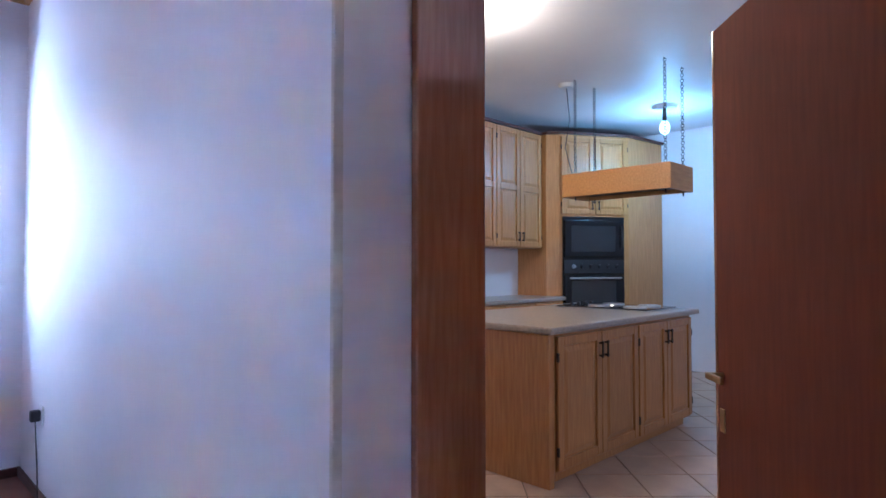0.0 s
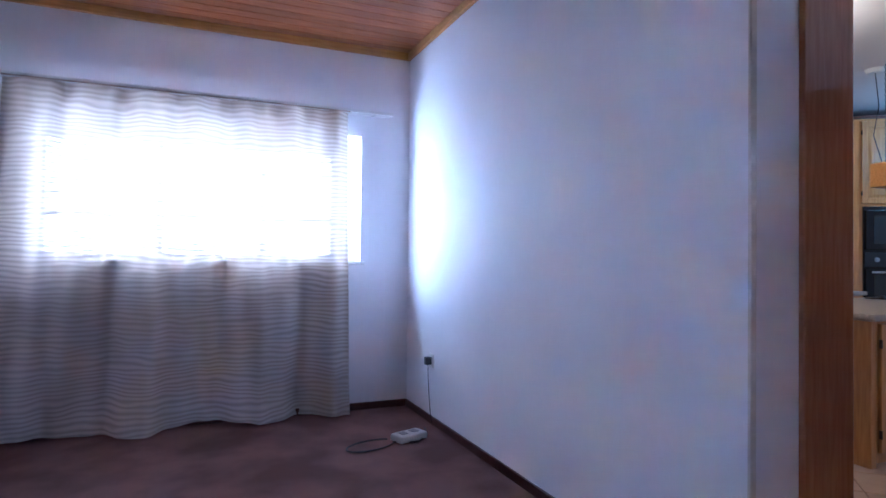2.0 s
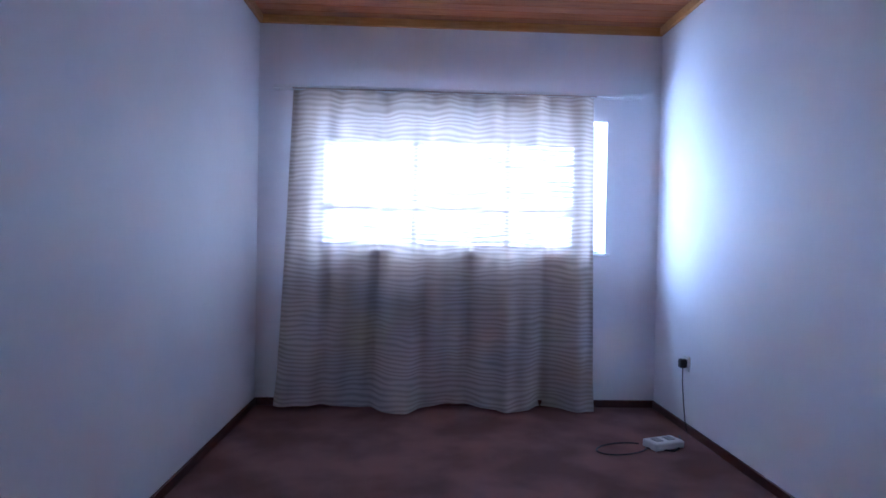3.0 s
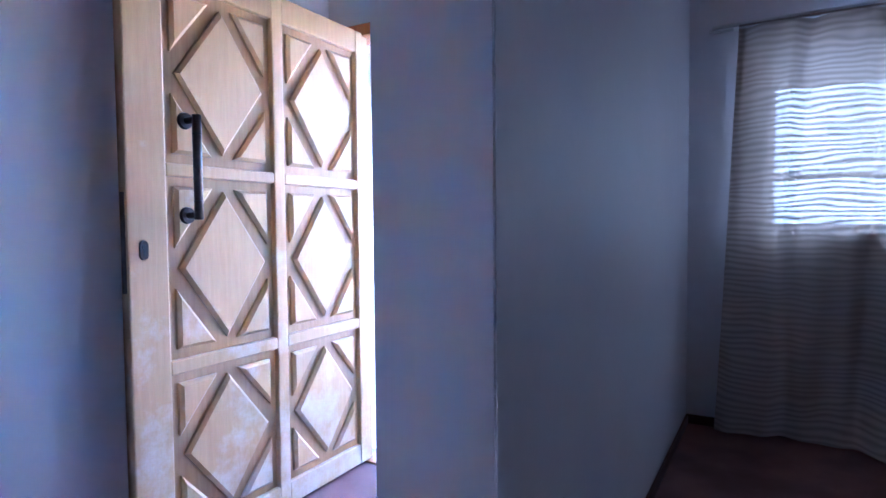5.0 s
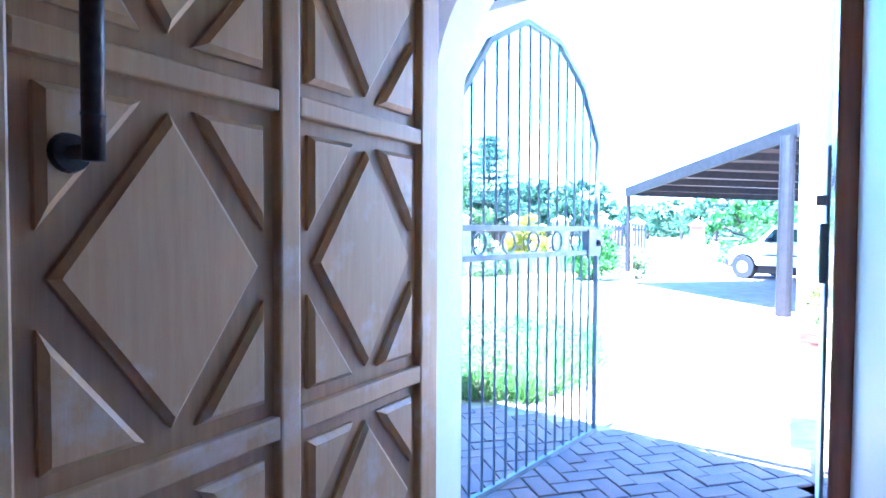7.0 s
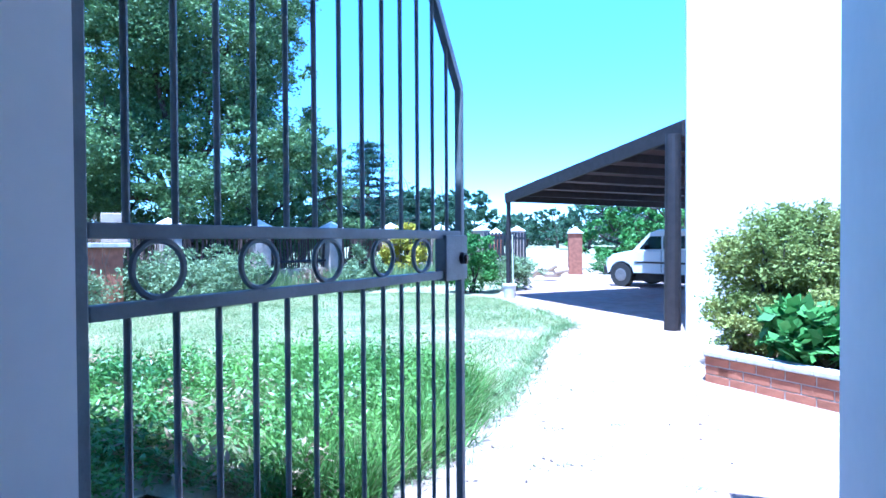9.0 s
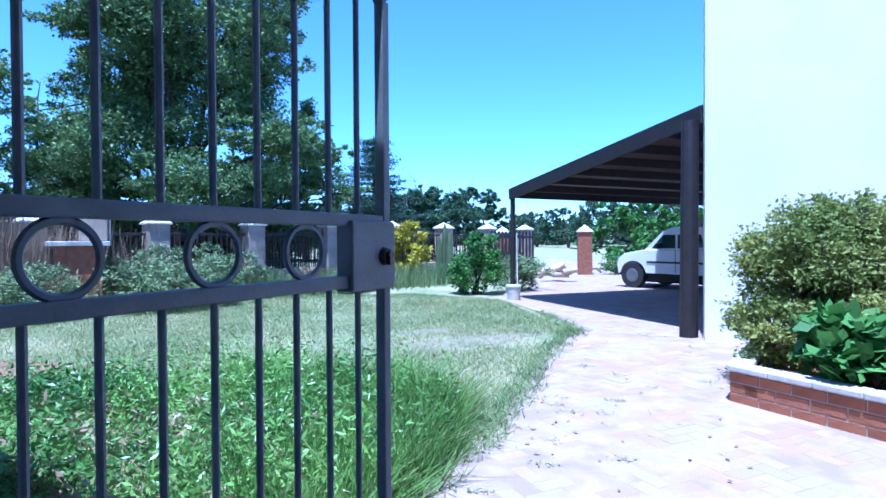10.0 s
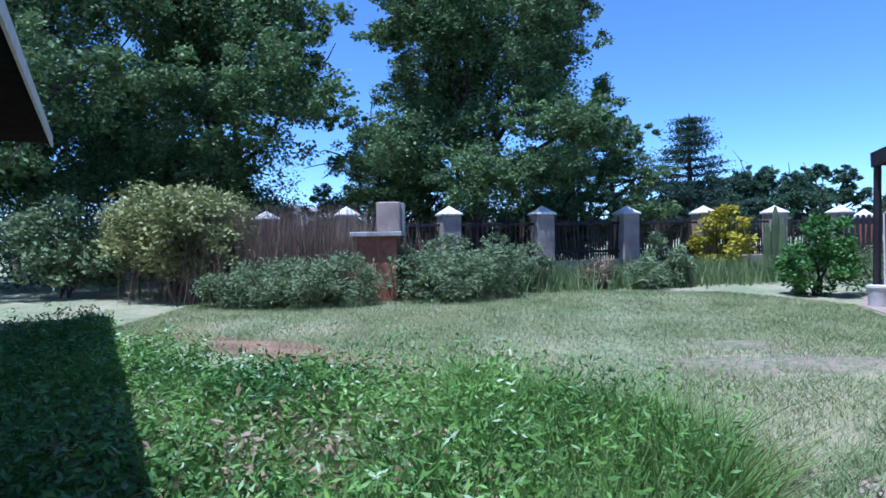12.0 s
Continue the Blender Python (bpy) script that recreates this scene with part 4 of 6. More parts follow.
tree("garden_tree", x, y, 10.6, 11.0, CROWN_C, 130000, 0.13, LEAF_DARK, "tall shady tree beyond the house corner", 24, trunk=0.28)
x, y = polar(56, 21)
tree("garden_tree", x, y, 5.6, 6.6, CROWN_B, 45000, 0.1, LEAF_DARK, "dark tree in the shade behind the fence", 25, trunk=0.2)


rng = np.random.default_rng(26)
for b, r, h, w, sd in ((40, 19.5, 2.6, 3.4, 261), (45, 20.5, 2.8, 3.8, 262), (50, 21, 3.0, 3.8, 263), (55, 21.5, 2.2, 3.4, 264), (62.5, 21, 1.5, 2.6, 265), (68.5, 20, 4.2, 3.8, 266), (73, 20, 4.6, 4.8, 267), (79, 20, 4.8, 4.8, 268), (86, 19, 5.0, 5.0, 269)):
    x, y = polar(b, r)
    shrub("shade_shrub", x, y, [(0, 0, h * 0.5, w * 0.45, w * 0.4, h * 0.5), (w * 0.3, 0, h * 0.4, w * 0.35, w * 0.35, h * 0.42), (-w * 0.3, 0, h * 0.42, w * 0.35, w * 0.35, h * 0.42)], 14000, 0.12, LEAF_DARK, "dark green undergrowth beneath the garden trees", sd, shell=0.35)


def conifer(x, y, h, w, seed, label):
    """A cedar: flat layered branches on a straight trunk."""
    rng = np.random.default_rng(seed)
    t = empty("cedar_tree", pose(x, y, G - 0.02))
    tagged(t, label, "tree")
    bm = bmesh.new()
    add_limb(bm, (0, 0, 0), (0, 0, h), 0.25, 0.03, rng, 6, 0.02)
    pts = []
    for k in range(15):
        z = h * (0.16 + 0.84 * k / 15)
        reach = w / 2 * (1.02 - k / 15) ** 0.95
        for _ in range(7):
            a, r = rng.uniform(0, 6.283), reach * rng.uniform(0.55, 1.1)
            e = np.array([r * math.cos(a), r * math.sin(a), z + 0.10 * r])
            add_limb(bm, (0, 0, z), e, 0.05, 0.01, rng, 2, 0.05)
            f = rng.random((170, 1)) ** 0.6
            pts.append(np.array([0, 0, z]) * (1 - f) + e * f + rng.normal(size=(170, 3)) * np.array([0.20, 0.20, 0.035]) * w / 5)
    part("trunk", bm, BARK, t)
    quads("crown", leaves(rng, np.concatenate(pts), 0.16, 0.35), LEAF_CEDAR, t)


x, y = polar(27.3, 34)
conifer(x, y, 7.4, 9.0, 31, "blue green layered cedar beyond the fence")
x, y = polar(34, 33)
conifer(x, y, 6.4, 4.4, 32, "blue green layered cedar partly behind a tree")
for b, r, h, w, sd in ((29, 36, 4.4, 7, 41), (21.5, 44, 5.4, 8.0, 42), (17.2, 47, 5.6, 5.5, 43), (24.5, 38, 4.4, 6, 46)):
    x, y = polar(b, r)
    tree("distant_tree", x, y, h, w, CROWN_B, 30000, 0.19, LEAF_GREY, "grey green tree beyond the garden", sd, trunk=0.2)
for b, r, h, w, sd in ((5.0, 75, 6.5, 9, 51), (1.5, 80, 6.2, 9, 52), (8.0, 85, 6.0, 9, 53), (-2.0, 72, 6.8, 10, 54), (11, 95, 6.0, 10, 55), (12.8, 100, 5.5, 9, 57), (60.6, 70, 4.5, 6, 58)):
    x, y = polar(b, r)
    tree("distant_tree", x, y, h, w, CROWN_B, 9000, 0.32, LEAF_GREY, "far green tree across the open field", sd, trunk=0.25)
for b, r, h, w, sd in ((1.0, 23, 3.2, 4.2, 61), (-4.5, 24, 3.6, 5.0, 62), (-9, 26, 3.8, 6, 63)):
    x, y = polar(b, r)
    tree("driveway_tree", x, y, h, w, CROWN_B, 8000, 0.17, LEAF_BROAD, "bushy green tree beside the driveway gate", sd, trunk=0.12)
x, y = polar(2.8, 19.8)
shrub("low_bush", x, y, [(0, 0, 0.4, 0.7, 0.6, 0.45), (0.7, 0.2, 0.3, 0.5, 0.5, 0.35)], 2600, 0.10, LEAF_BROAD, "low green bush at the gate pillar", 64)

x, y = polar(24.8, 15.6)
shrub("yellow_bush", x, y, [(0, 0, 0.85, 0.62, 0.6, 0.65), (0.1, 0, 1.35, 0.45, 0.45, 0.35), (-0.35, 0, 0.6, 0.4, 0.4, 0.5)], 5000, 0.10, LEAF_YELLOW, "bright yellow leaved bush between fence pillars", 71)
x, y = polar(17.6, 12.0)
shrub("green_bush", x, y, [(0, 0, 0.55, 0.55, 0.5, 0.5), (0.15, 0, 1.0, 0.4, 0.4, 0.4), (-0.3, 0, 0.4, 0.35, 0.35, 0.35)], 5200, 0.085, LEAF_BROAD, "green bush at the edge of the lawn", 72)
x, y = polar(13.6, 12.6)
shrub("green_bush", x, y, [(0, 0, 0.45, 0.5, 0.5, 0.45), (0.4, 0.4, 0.5, 0.4, 0.4, 0.4)], 2600, 0.08, LEAF_SILVER, "straggly grey green bush by the carport pole", 73)
x, y = polar(74.3, 13.2)
shrub("flowering_bush", x, y, [(0, 0, 1.3, 1.6, 1.3, 0.85), (-1.0, 0, 1.2, 1.1, 1.0, 0.8), (1.1, 0, 1.25, 1.1, 1.0, 0.75), (0.4, 0, 1.65, 1.4, 1.3, 0.5), (1.6, 0.2, 0.95, 0.8, 0.8, 0.6)], 24000, 0.11, LEAF_PALE, "wide pale variegated bush on the lawn's edge", 74, up=0.8)
x, y = polar(83, 14.5)
shrub("flowering_bush", x, y, [(0, 0, 1.2, 1.0, 1.0, 0.9), (0.7, 0.4, 0.8, 0.8, 0.8, 0.6)], 6500, 0.12, LEAF_SILVER, "loose silvery bush in the tree's shade", 75, shell=0.3)
x, y = polar(63.6, 10.3)
shrub("lavender_clump", x, y, [(0, 0, 0.42, 0.8, 0.7, 0.42), (-0.45, -0.55, 0.38, 0.7, 0.65, 0.38), (0.45, 0.55, 0.40, 0.7, 0.7, 0.40), (-0.75, -0.95, 0.28, 0.5, 0.5, 0.3)], 17000, 0.085, LEAF_SILVER, "grey green lavender clump on the lawn's edge", 76, aspect=0.25, up=0.2)
rng = np.random.default_rng(77)
x, y = polar(64.0, 11.5)
xy = np.stack([rng.normal(size=5200) * 0.95, rng.normal(size=5200) * 0.4], 1)
xy = xy @ np.array([[FR.x, FR.y], [FF.x, FF.y]]) + np.array([x, y])
tagged(quads("dry_flower_stalks", blades(rng, xy, G, 1.45, 0.018, 0.18), STALK), "tall dry brown flower stalks above the lavender", "plants", kind="stuff")
for b, r, w, sd in ((51.5, 10.6, 0.95, 81), (47.8, 11.0, 0.9, 82), (44.0, 12.0, 0.7, 83), (54.6, 11.0, 0.6, 84), (29.5, 13.2, 0.45, 85)):
    x, y = polar(b, r)
    shrub("silver_bush", x, y, [(0, 0, 0.42, w, w * 0.8, 0.45), (w * 0.6, 0.2, 0.5, w * 0.6, w * 0.6, 0.45), (-w * 0.5, 0.1, 0.65, w * 0.4, w * 0.5, 0.5)], 6000, 0.10, LEAF_SILVER, "grey green shrub in the bed along the fence", sd, aspect=0.28, up=0.2)
for b, r, sd in ((35.5, 12.6, 91), (31.0, 12.6, 92)):
    x, y = polar(b, r)
    shrub("dry_tuft", x, y, [(0, 0, 0.28, 0.35, 0.35, 0.3)], 900, 0.22, STALK if sd == 91 else LEAF_SILVER, "yellowish tuft of dry grass by the fence", sd, category="plant", aspect=0.12, up=0.1)

for b, h, sd in ((20.6, 1.7, 1), (20.1, 1.45, 2), (21.2, 1.3, 3)):
    x, y = polar(b, 16.4)
    c = empty("cactus", pose(x, y, G))
    tagged(c, "upright grey green column cactus behind the bush", "cactus", group="column cacti")
    bm = bmesh.new()
    ring = []
    for k in range(9):
        f = k / 8
        r = 0.085 * (1 - f ** 6 * 0.9)
        ring.append([bm.verts.new(((r + (0.014 if i % 2 else 0)) * math.cos(i * math.pi / 8), (r + (0.014 if i % 2 else 0)) * math.sin(i * math.pi / 8), h * f)) for i in range(16)])
    for p, q in zip(ring, ring[1:]):
        for i in range(16):
            bm.faces.new((p[i], p[(i + 1) % 16], q[(i + 1) % 16], q[i]))
    bm.faces.new(ring[-1])
    part("stem", bm, LEAF_SILVER, c)

# strip of reeds and weeds in front of the fence
rng = np.random.default_rng(101)
lat = rng.uniform(-1.0, 11.0, 9000)
dep = 11.6 + 0.25 * lat + rng.normal(size=9000) * 0.4
xy = np.stack([FC.x + FF.x * dep + FR.x * lat, FC.y + FF.y * dep + FR.y * lat], 1)
tagged(quads("reeds", blades(rng, xy, G, 0.50, 0.022, 0.25), BLADE), "uncut grass and reeds along the fence", "grass", kind="stuff")

# weeds and long grass beside the path
rng = np.random.default_rng(102)
EDGE = [(-4.2, 3.3), (-3.2, 3.5), (-2.2, 3.3), (-1.9, 2.6), (-1.88, 1.5), (-2.05, 1.1), (-2.5, 0.9), (-2.9, 1.9), (-3.4, 2.6)]
BED = [(-9.5, 1.95), (-7.6, 1.85), (-5.8, 2.35), (-4.7, 2.8), (-4.0, 3.05), (-3.2, 2.6), (-2.6, 1.9), (-2.25, 1.15), (-2.5, 0.88), (-3.1, 0.9), (-3.2, 0.1), (-6.0, 0.4), (-9.5, 0.9)]
def lumpy(x, y):
    """Slow rise and fall of the growth over the bed, 0 to 1."""
    return 0.5 + 0.2 * np.sin(3.1 * x + 1.3 * y) + 0.17 * np.sin(4.7 * y - 2.2 * x + 1) + 0.13 * np.sin(9.3 * x + 6.1 * y + 2)


c = scatter(rng, BED, 4400)
lump = lumpy(c[:, 0], c[:, 1])
c = c[rng.random(len(c)) < 0.15 + 1.0 * lump]
lump = lumpy(c[:, 0], c[:, 1])
h = rng.uniform(0.45, 1.2, len(c)) * (0.05 + 0.38 * lump)
f = rng.random((len(c), 24)) ** 0.7
pts = np.stack([np.repeat(c[:, 0], 24) + rng.normal(size=len(c) * 24) * 0.035, np.repeat(c[:, 1], 24) + rng.normal(size=len(c) * 24) * 0.035, (G + f * h[:, None]).ravel()], 1)
tagged(quads("weeds", leaves(rng, pts, 0.05, 0.32, -0.15, 0.8), LEAF_WEED), "thick bright green leafy weeds beside the path", "plants", kind="stuff")
c = np.concatenate([scatter(rng, BED, 140), scatter(rng, EDGE, 500), scatter(rng, [(-4.6, 3.2), (-3.2, 3.0), (-2.3, 2.0), (-2.3, 1.0), (-3.4, 1.0)], 420)])
h = rng.uniform(0.2, 0.5, len(c))
f = rng.random((len(c), 16))
pts = np.stack([np.repeat(c[:, 0], 16) + rng.normal(size=len(c) * 16) * 0.03, np.repeat(c[:, 1], 16) + rng.normal(size=len(c) * 16) * 0.03, (G + f * h[:, None]).ravel()], 1)
tagged(quads("tall_weeds", leaves(rng, pts, 0.05, 0.26, -0.4, 0.4), LEAF_WEED), "taller green sprigs among the weeds", "plants", kind="stuff")
xy = scatter(rng, EDGE, 9000)
cl = scatter(rng, EDGE, 420)
which = rng.integers(0, len(cl), 20000)
xy = np.concatenate([xy, cl[which] + rng.normal(size=(20000, 2)) * 0.05])
hs = np.concatenate([np.full(len(xy) - 20000, 0.16), rng.uniform(0.12, 0.34, len(cl))[which]])
tagged(quads("long_grass", blades(rng, xy, G, hs, 0.010, 0.6), BLADE_LONG), "long uncut green grass along the path", "grass", kind="stuff")
xy = scatter(rng, [(-4.4, 3.4), (-2.0, 3.6), (-1.95, 1.2), (-2.5, 0.9), (-5.2, 1.25)], 14000)
tagged(quads("dry_grass", blades(rng, xy, G, 0.18, 0.009, 0.9), BLADE_DRY), "dry straw coloured grass among the weeds", "grass", kind="stuff")
BARE = ((-6.8, 3.05, 1.65, 0.5, 22), (-2.85, 6.0, 1.2, 0.7, 40), (-2.3, 6.3, 0.6, 0.7, 0), (-3.7, 6.4, 0.7, 0.4, 30))


def worn(xy):
    """Leaves the grass thin where the lawn is bare."""
    keep = rng.random(len(xy)) < 0.25 + 1.1 * lumpy(xy[:, 0] * 0.45 + 0.4, xy[:, 1] * 0.5)
    for cx, cy, rx, ry, turn in BARE:
        a = radians(turn)
        u, v = (xy[:, 0] - cx) * math.cos(a) + (xy[:, 1] - cy) * math.sin(a), (xy[:, 1] - cy) * math.cos(a) - (xy[:, 0] - cx) * math.sin(a)
        keep &= rng.random(len(xy)) < 0.48 + 1.0 * np.clip((u / rx) ** 2 + (v / ry) ** 2 - 0.3, 0, 1)
    return xy[keep]


LAWN_NEAR = [(-1.88, 3.0), (-1.92, 7.4), (-2.8, 9.0), (-3.8, 10.9), (-6.0, 11.6), (-10.5, 9.0), (-12.0, 4.0), (-9.5, 2.0), (-4.5, 3.1), (-3.2, 3.2)]
xy = worn(scatter(rng, LAWN_NEAR, 130000))
tagged(quads("lawn_grass", blades(rng, xy, G - 0.012, 0.042, 0.006, 0.7), BLADE), "short mown lawn grass", "grass", kind="stuff")
xy = worn(scatter(rng, LAWN_NEAR, 110000))
tagged(quads("lawn_grass_dry", blades(rng, xy, G - 0.012, 0.04, 0.006, 0.9), BLADE_DRY), "dry blades among the lawn grass", "grass", kind="stuff")

# woods along the horizon
rng = np.random.default_rng(140)
a = np.radians(rng.uniform(-30, 62, 26000))
r = rng.uniform(118, 135, 26000)
tall = 4.2 + 1.2 * np.sin(a * 37) + 0.8 * np.sin(a * 91 + 1) + 0.6 * np.sin(a * 213)
pts = np.stack([-1.0 - r * np.sin(a), 0.5 + r * np.cos(a), G + tall * rng.random(26000) ** 0.8], 1)
tagged(quads("far_woods", leaves(rng, pts, 1.1, 0.6), LEAF_GREY), "low line of woods along the horizon", "woods", kind="stuff")

# a far house behind the trees
fh = empty("far_house", pose(*polar(63.0, 55), G, 0, 0, 40))
tagged(fh, "small white house far behind the garden trees", "house")
part("wall", box(-4, -3, 0, 4, 3, 2.4), CAP, fh)
bm = bmesh.new()
ends = [[bm.verts.new((x, y, z)) for x, z in ((-4.4, 2.35), (4.4, 2.35), (0, 4.1))] for y in (-3.4, 3.4)]
bm.faces.new(ends[0])
bm.faces.new(ends[1][::-1])
for i in range(3):
    bm.faces.new((ends[0][i], ends[0][(i + 1) % 3], ends[1][(i + 1) % 3], ends[1][i]))
part("roof", bm, CEMENT, fh)
part("window", box(-1.0, -3.03, 1.0, 0.6, -2.99, 2.0), DARK_GLASS, fh)

# ---- front door ----
def oval_plate(x0, x1, y, z0, z1, r):
    """A plate with round ends, standing upright on a door's face."""
    bm = bmesh.new()
    ring = [(y + r * math.cos(a), (z1 - r if a < math.pi else z0 + r) + r * math.sin(a)) for a in np.linspace(0, 2 * math.pi, 28, endpoint=False)]
    back, front = [bm.verts.new((x0, p, q)) for p, q in ring], [bm.verts.new((x1, y + (p - y) * 0.88, (z0 + z1) / 2 + (q - (z0 + z1) / 2) * 0.95)) for p, q in ring]
    bm.faces.new(front)
    for i in range(28):
        bm.faces.new((back[i], back[(i + 1) % 28], front[(i + 1) % 28], front[i]))
    return bm


def outline_block(bm, pts, x0, x1, chamfer):
    """A raised field on an upright board: a polygon in (y, z) from x0 out to x1 with a sloped rim."""
    c = sum((Vector(p) for p in pts), Vector((0, 0))) / len(pts)
    n = len(pts)
    inner = []
    for i in range(n):
        p, a, b = Vector(pts[i]), Vector(pts[i - 1]), Vector(pts[(i + 1) % n])
        d = ((a - p).normalized() + (b - p).normalized()).normalized()
        s = max(0.3, abs((a - p).normalized().cross(d)))
        inner.append(p + d * chamfer / s)
    lo = [bm.verts.new((x0, p[0], p[1])) for p in pts]
    mid = [bm.verts.new((x0 + (x1 - x0) * 0.45, p[0], p[1])) for p in pts]
    hi = [bm.verts.new((x1, p[0], p[1])) for p in inner]
    bm.faces.new(hi)
    for a, b in ((lo, mid), (mid, hi)):
        for i in range(n):
            j = (i + 1) % n
            bm.faces.new((a[i], a[j], b[j], b[i]))
    return bm


def front_door():
    d = empty("front_door", pose(-1.380, -1.364, 0))
    tagged(d, "heavy open timber front door with carved diamond panels, worn varnish", "door")
    wide, tall, th = 1.285, 2.165, 0.045
    cols = ((-1.14, -0.645), (-0.585, -0.095))
    rows = ((0.11, 0.70), (0.75, 1.39), (1.435, 2.06))
    part("core", box(0.006, -wide, 0.012, 0.022, 0, tall), GROOVE, d)
    for y0, y1 in ((-wide, cols[0][0]), (cols[0][1], cols[1][0]), (cols[1][1], 0)):
        part("stile", box(0, y0, 0.012, th, y1, tall, bevel=0.006), FRONT_DOOR, d)
    for z0, z1 in ((0.012, rows[0][0]), (rows[0][1], rows[1][0]), (rows[1][1], rows[2][0]), (rows[2][1], tall)):
        for y0, y1 in cols:
            part("rail", box(0.001, y0, z0, th - 0.001, y1, z1, bevel=0.005), FRONT_DOOR, d)
    for y0, y1 in cols:
        for z0, z1 in rows:
            w, h, cy, cz = (y1 - y0) / 2, (z1 - z0) / 2, (y0 + y1) / 2, (z0 + z1) / 2
            m = 0.035
            a, b = w - 0.050, h - 0.046
            fields = [[(cy - a, cz), (cy, cz - b), (cy + a, cz), (cy, cz + b)]]
            for sy in (-1, 1):
                for sz in (-1, 1):
                    oy, oz = cy + sy * (w - m), cz + sz * (h - m)
                    fields.append([(oy, oz), (oy, cz + sz * 0.072), (cy + sy * 0.050, oz)])
            for pts in fields:
                part("panel", outline_block(bmesh.new(), pts, 0.022, 0.043, 0.012), FRONT_DOOR, d)
    # pull handle, key plate, latch
    hy, zt, zb = -1.065, 1.585, 1.255
    h = part("pull_handle", add_path(bmesh.new(), [(th + 0.065, hy, zt + 0.015), (th + 0.065, hy, zb - 0.015)], 0.0155, 16), BRONZE, d, "long bronze pull handle", smooth=True)
    for z in (zt, zb):
        bm = tube((th, hy, z), (th + 0.012, hy, z), 0.03, 0.027, 20)
        add_tube(bm, (th + 0.01, hy, z), (th + 0.065, hy, z), 0.012, 0.012, 14)
        part("rose", bm, BRONZE, h)
    for z in (zt - 0.05, zb + 0.05):
        part("collar", tube((th + 0.065, hy, z - 0.002), (th + 0.065, hy, z + 0.002), 0.0165, 0.0165, 16), BLACK, h)
    k = part("key_plate", oval_plate(th - 0.001, th + 0.006, -1.232, 1.107, 1.173, 0.0165), BRONZE, d, "small oval bronze key plate")
    bm = tube((th + 0.005, -1.232, 1.15), (th + 0.009, -1.232, 1.15), 0.009, 0.009, 12)
    add_box(bm, th + 0.005, -1.236, 1.12, th + 0.009, -1.228, 1.15)
    part("lock_cylinder", bm, BLACK, k)
    part("edge_plate", box(0.012, -wide - 0.003, 1.0, 0.034, -wide + 0.001, 1.33), BRONZE, d, "tarnished lock plate on the door's edge")
    for z in (0.3, 1.1, 1.85):
        part("hinge", tube((0.004, 0.004, z - 0.05), (0.004, 0.004, z + 0.05), 0.008, 0.008, 10), BRONZE, d)
    return d


front_door()
fr = empty("door_frame", pose(0, 0, 0))
tagged(fr, "dark varnished timber frame of the front doorway", "door frame", kind="structure")
for x0, x1 in ((OX0, OX0 + 0.05), (OX1 - 0.063, OX1)):
    part("jamb", box(x0, DW - 0.012, 0, x1, DW + 0.14, OZ - 0.03, bevel=0.006), FRAME_WOOD, fr)
part("head", box(OX0, DW - 0.011, OZ - 0.03, OX1, DW + 0.139, OZ + 0.03, bevel=0.006), FRAME_WOOD, fr)
part("threshold", box(OX0, DW - 0.01, -0.1, OX1, DW + 0.14, 0.008, bevel=0.004), FRAME_WOOD, fr)

# ---- kitchen doorway and its door ----
kf = empty("kitchen_door_frame", pose(0, 0, 0))
tagged(kf, "glossy varnished wooden frame of the kitchen doorway", "door frame", kind="structure")
part("jamb", box(3.185, KD0 - 0.022, 0, KX + 0.012, KD0 + 0.001, 2.62, bevel=0.005), FRAME_WOOD, kf)
part("jamb", box(3.185, KD1 - 0.001, 0, KX + 0.012, KD1 + 0.04, 2.62, bevel=0.005), FRAME_WOOD, kf)
part("head", box(3.185, KD1 + 0.04, 2.57, KX + 0.012, KD0 - 0.022, 2.62, bevel=0.005), FRAME_WOOD, kf)
part("edge_strip", box(W - 0.006, KD0 - 0.008, 0, W + 0.02, KD0 + 0.004, 2.62, bevel=0.003), CAP, kf)
kd = empty("kitchen_door", pose(KX + 0.06, KD1 + 0.045, 0, 0, 0, 43.5))
tagged(kd, "plain dark reddish brown veneered door standing open", "door")
part("leaf", box(0, -0.04, 0.01, 0.925, 0, 1.965, bevel=0.003), DARK_DOOR, kd)
part("edge_lipping", box(0.925, -0.041, 0.01, 0.94, 0.001, 1.966, bevel=0.003), FRAME_WOOD, kd)
BRASS = material("brass", (0.62, 0.45, 0.22), 0.3, metal=1.0, vary=0.2, scale=30)
h = part("handle", tube((0.89, -0.001, 0.89), (0.89, 0.045, 0.89), 0.011, 0.011, 12), BRASS, kd, "brass lever handle")
part("lever", box(0.80, 0.035, 0.879, 0.905, 0.05, 0.901, bevel=0.006), BRASS, h)
part("keyhole_plate", box(0.875, 0.0, 0.72, 0.905, 0.004, 0.79, bevel=0.001), BRASS, kd)

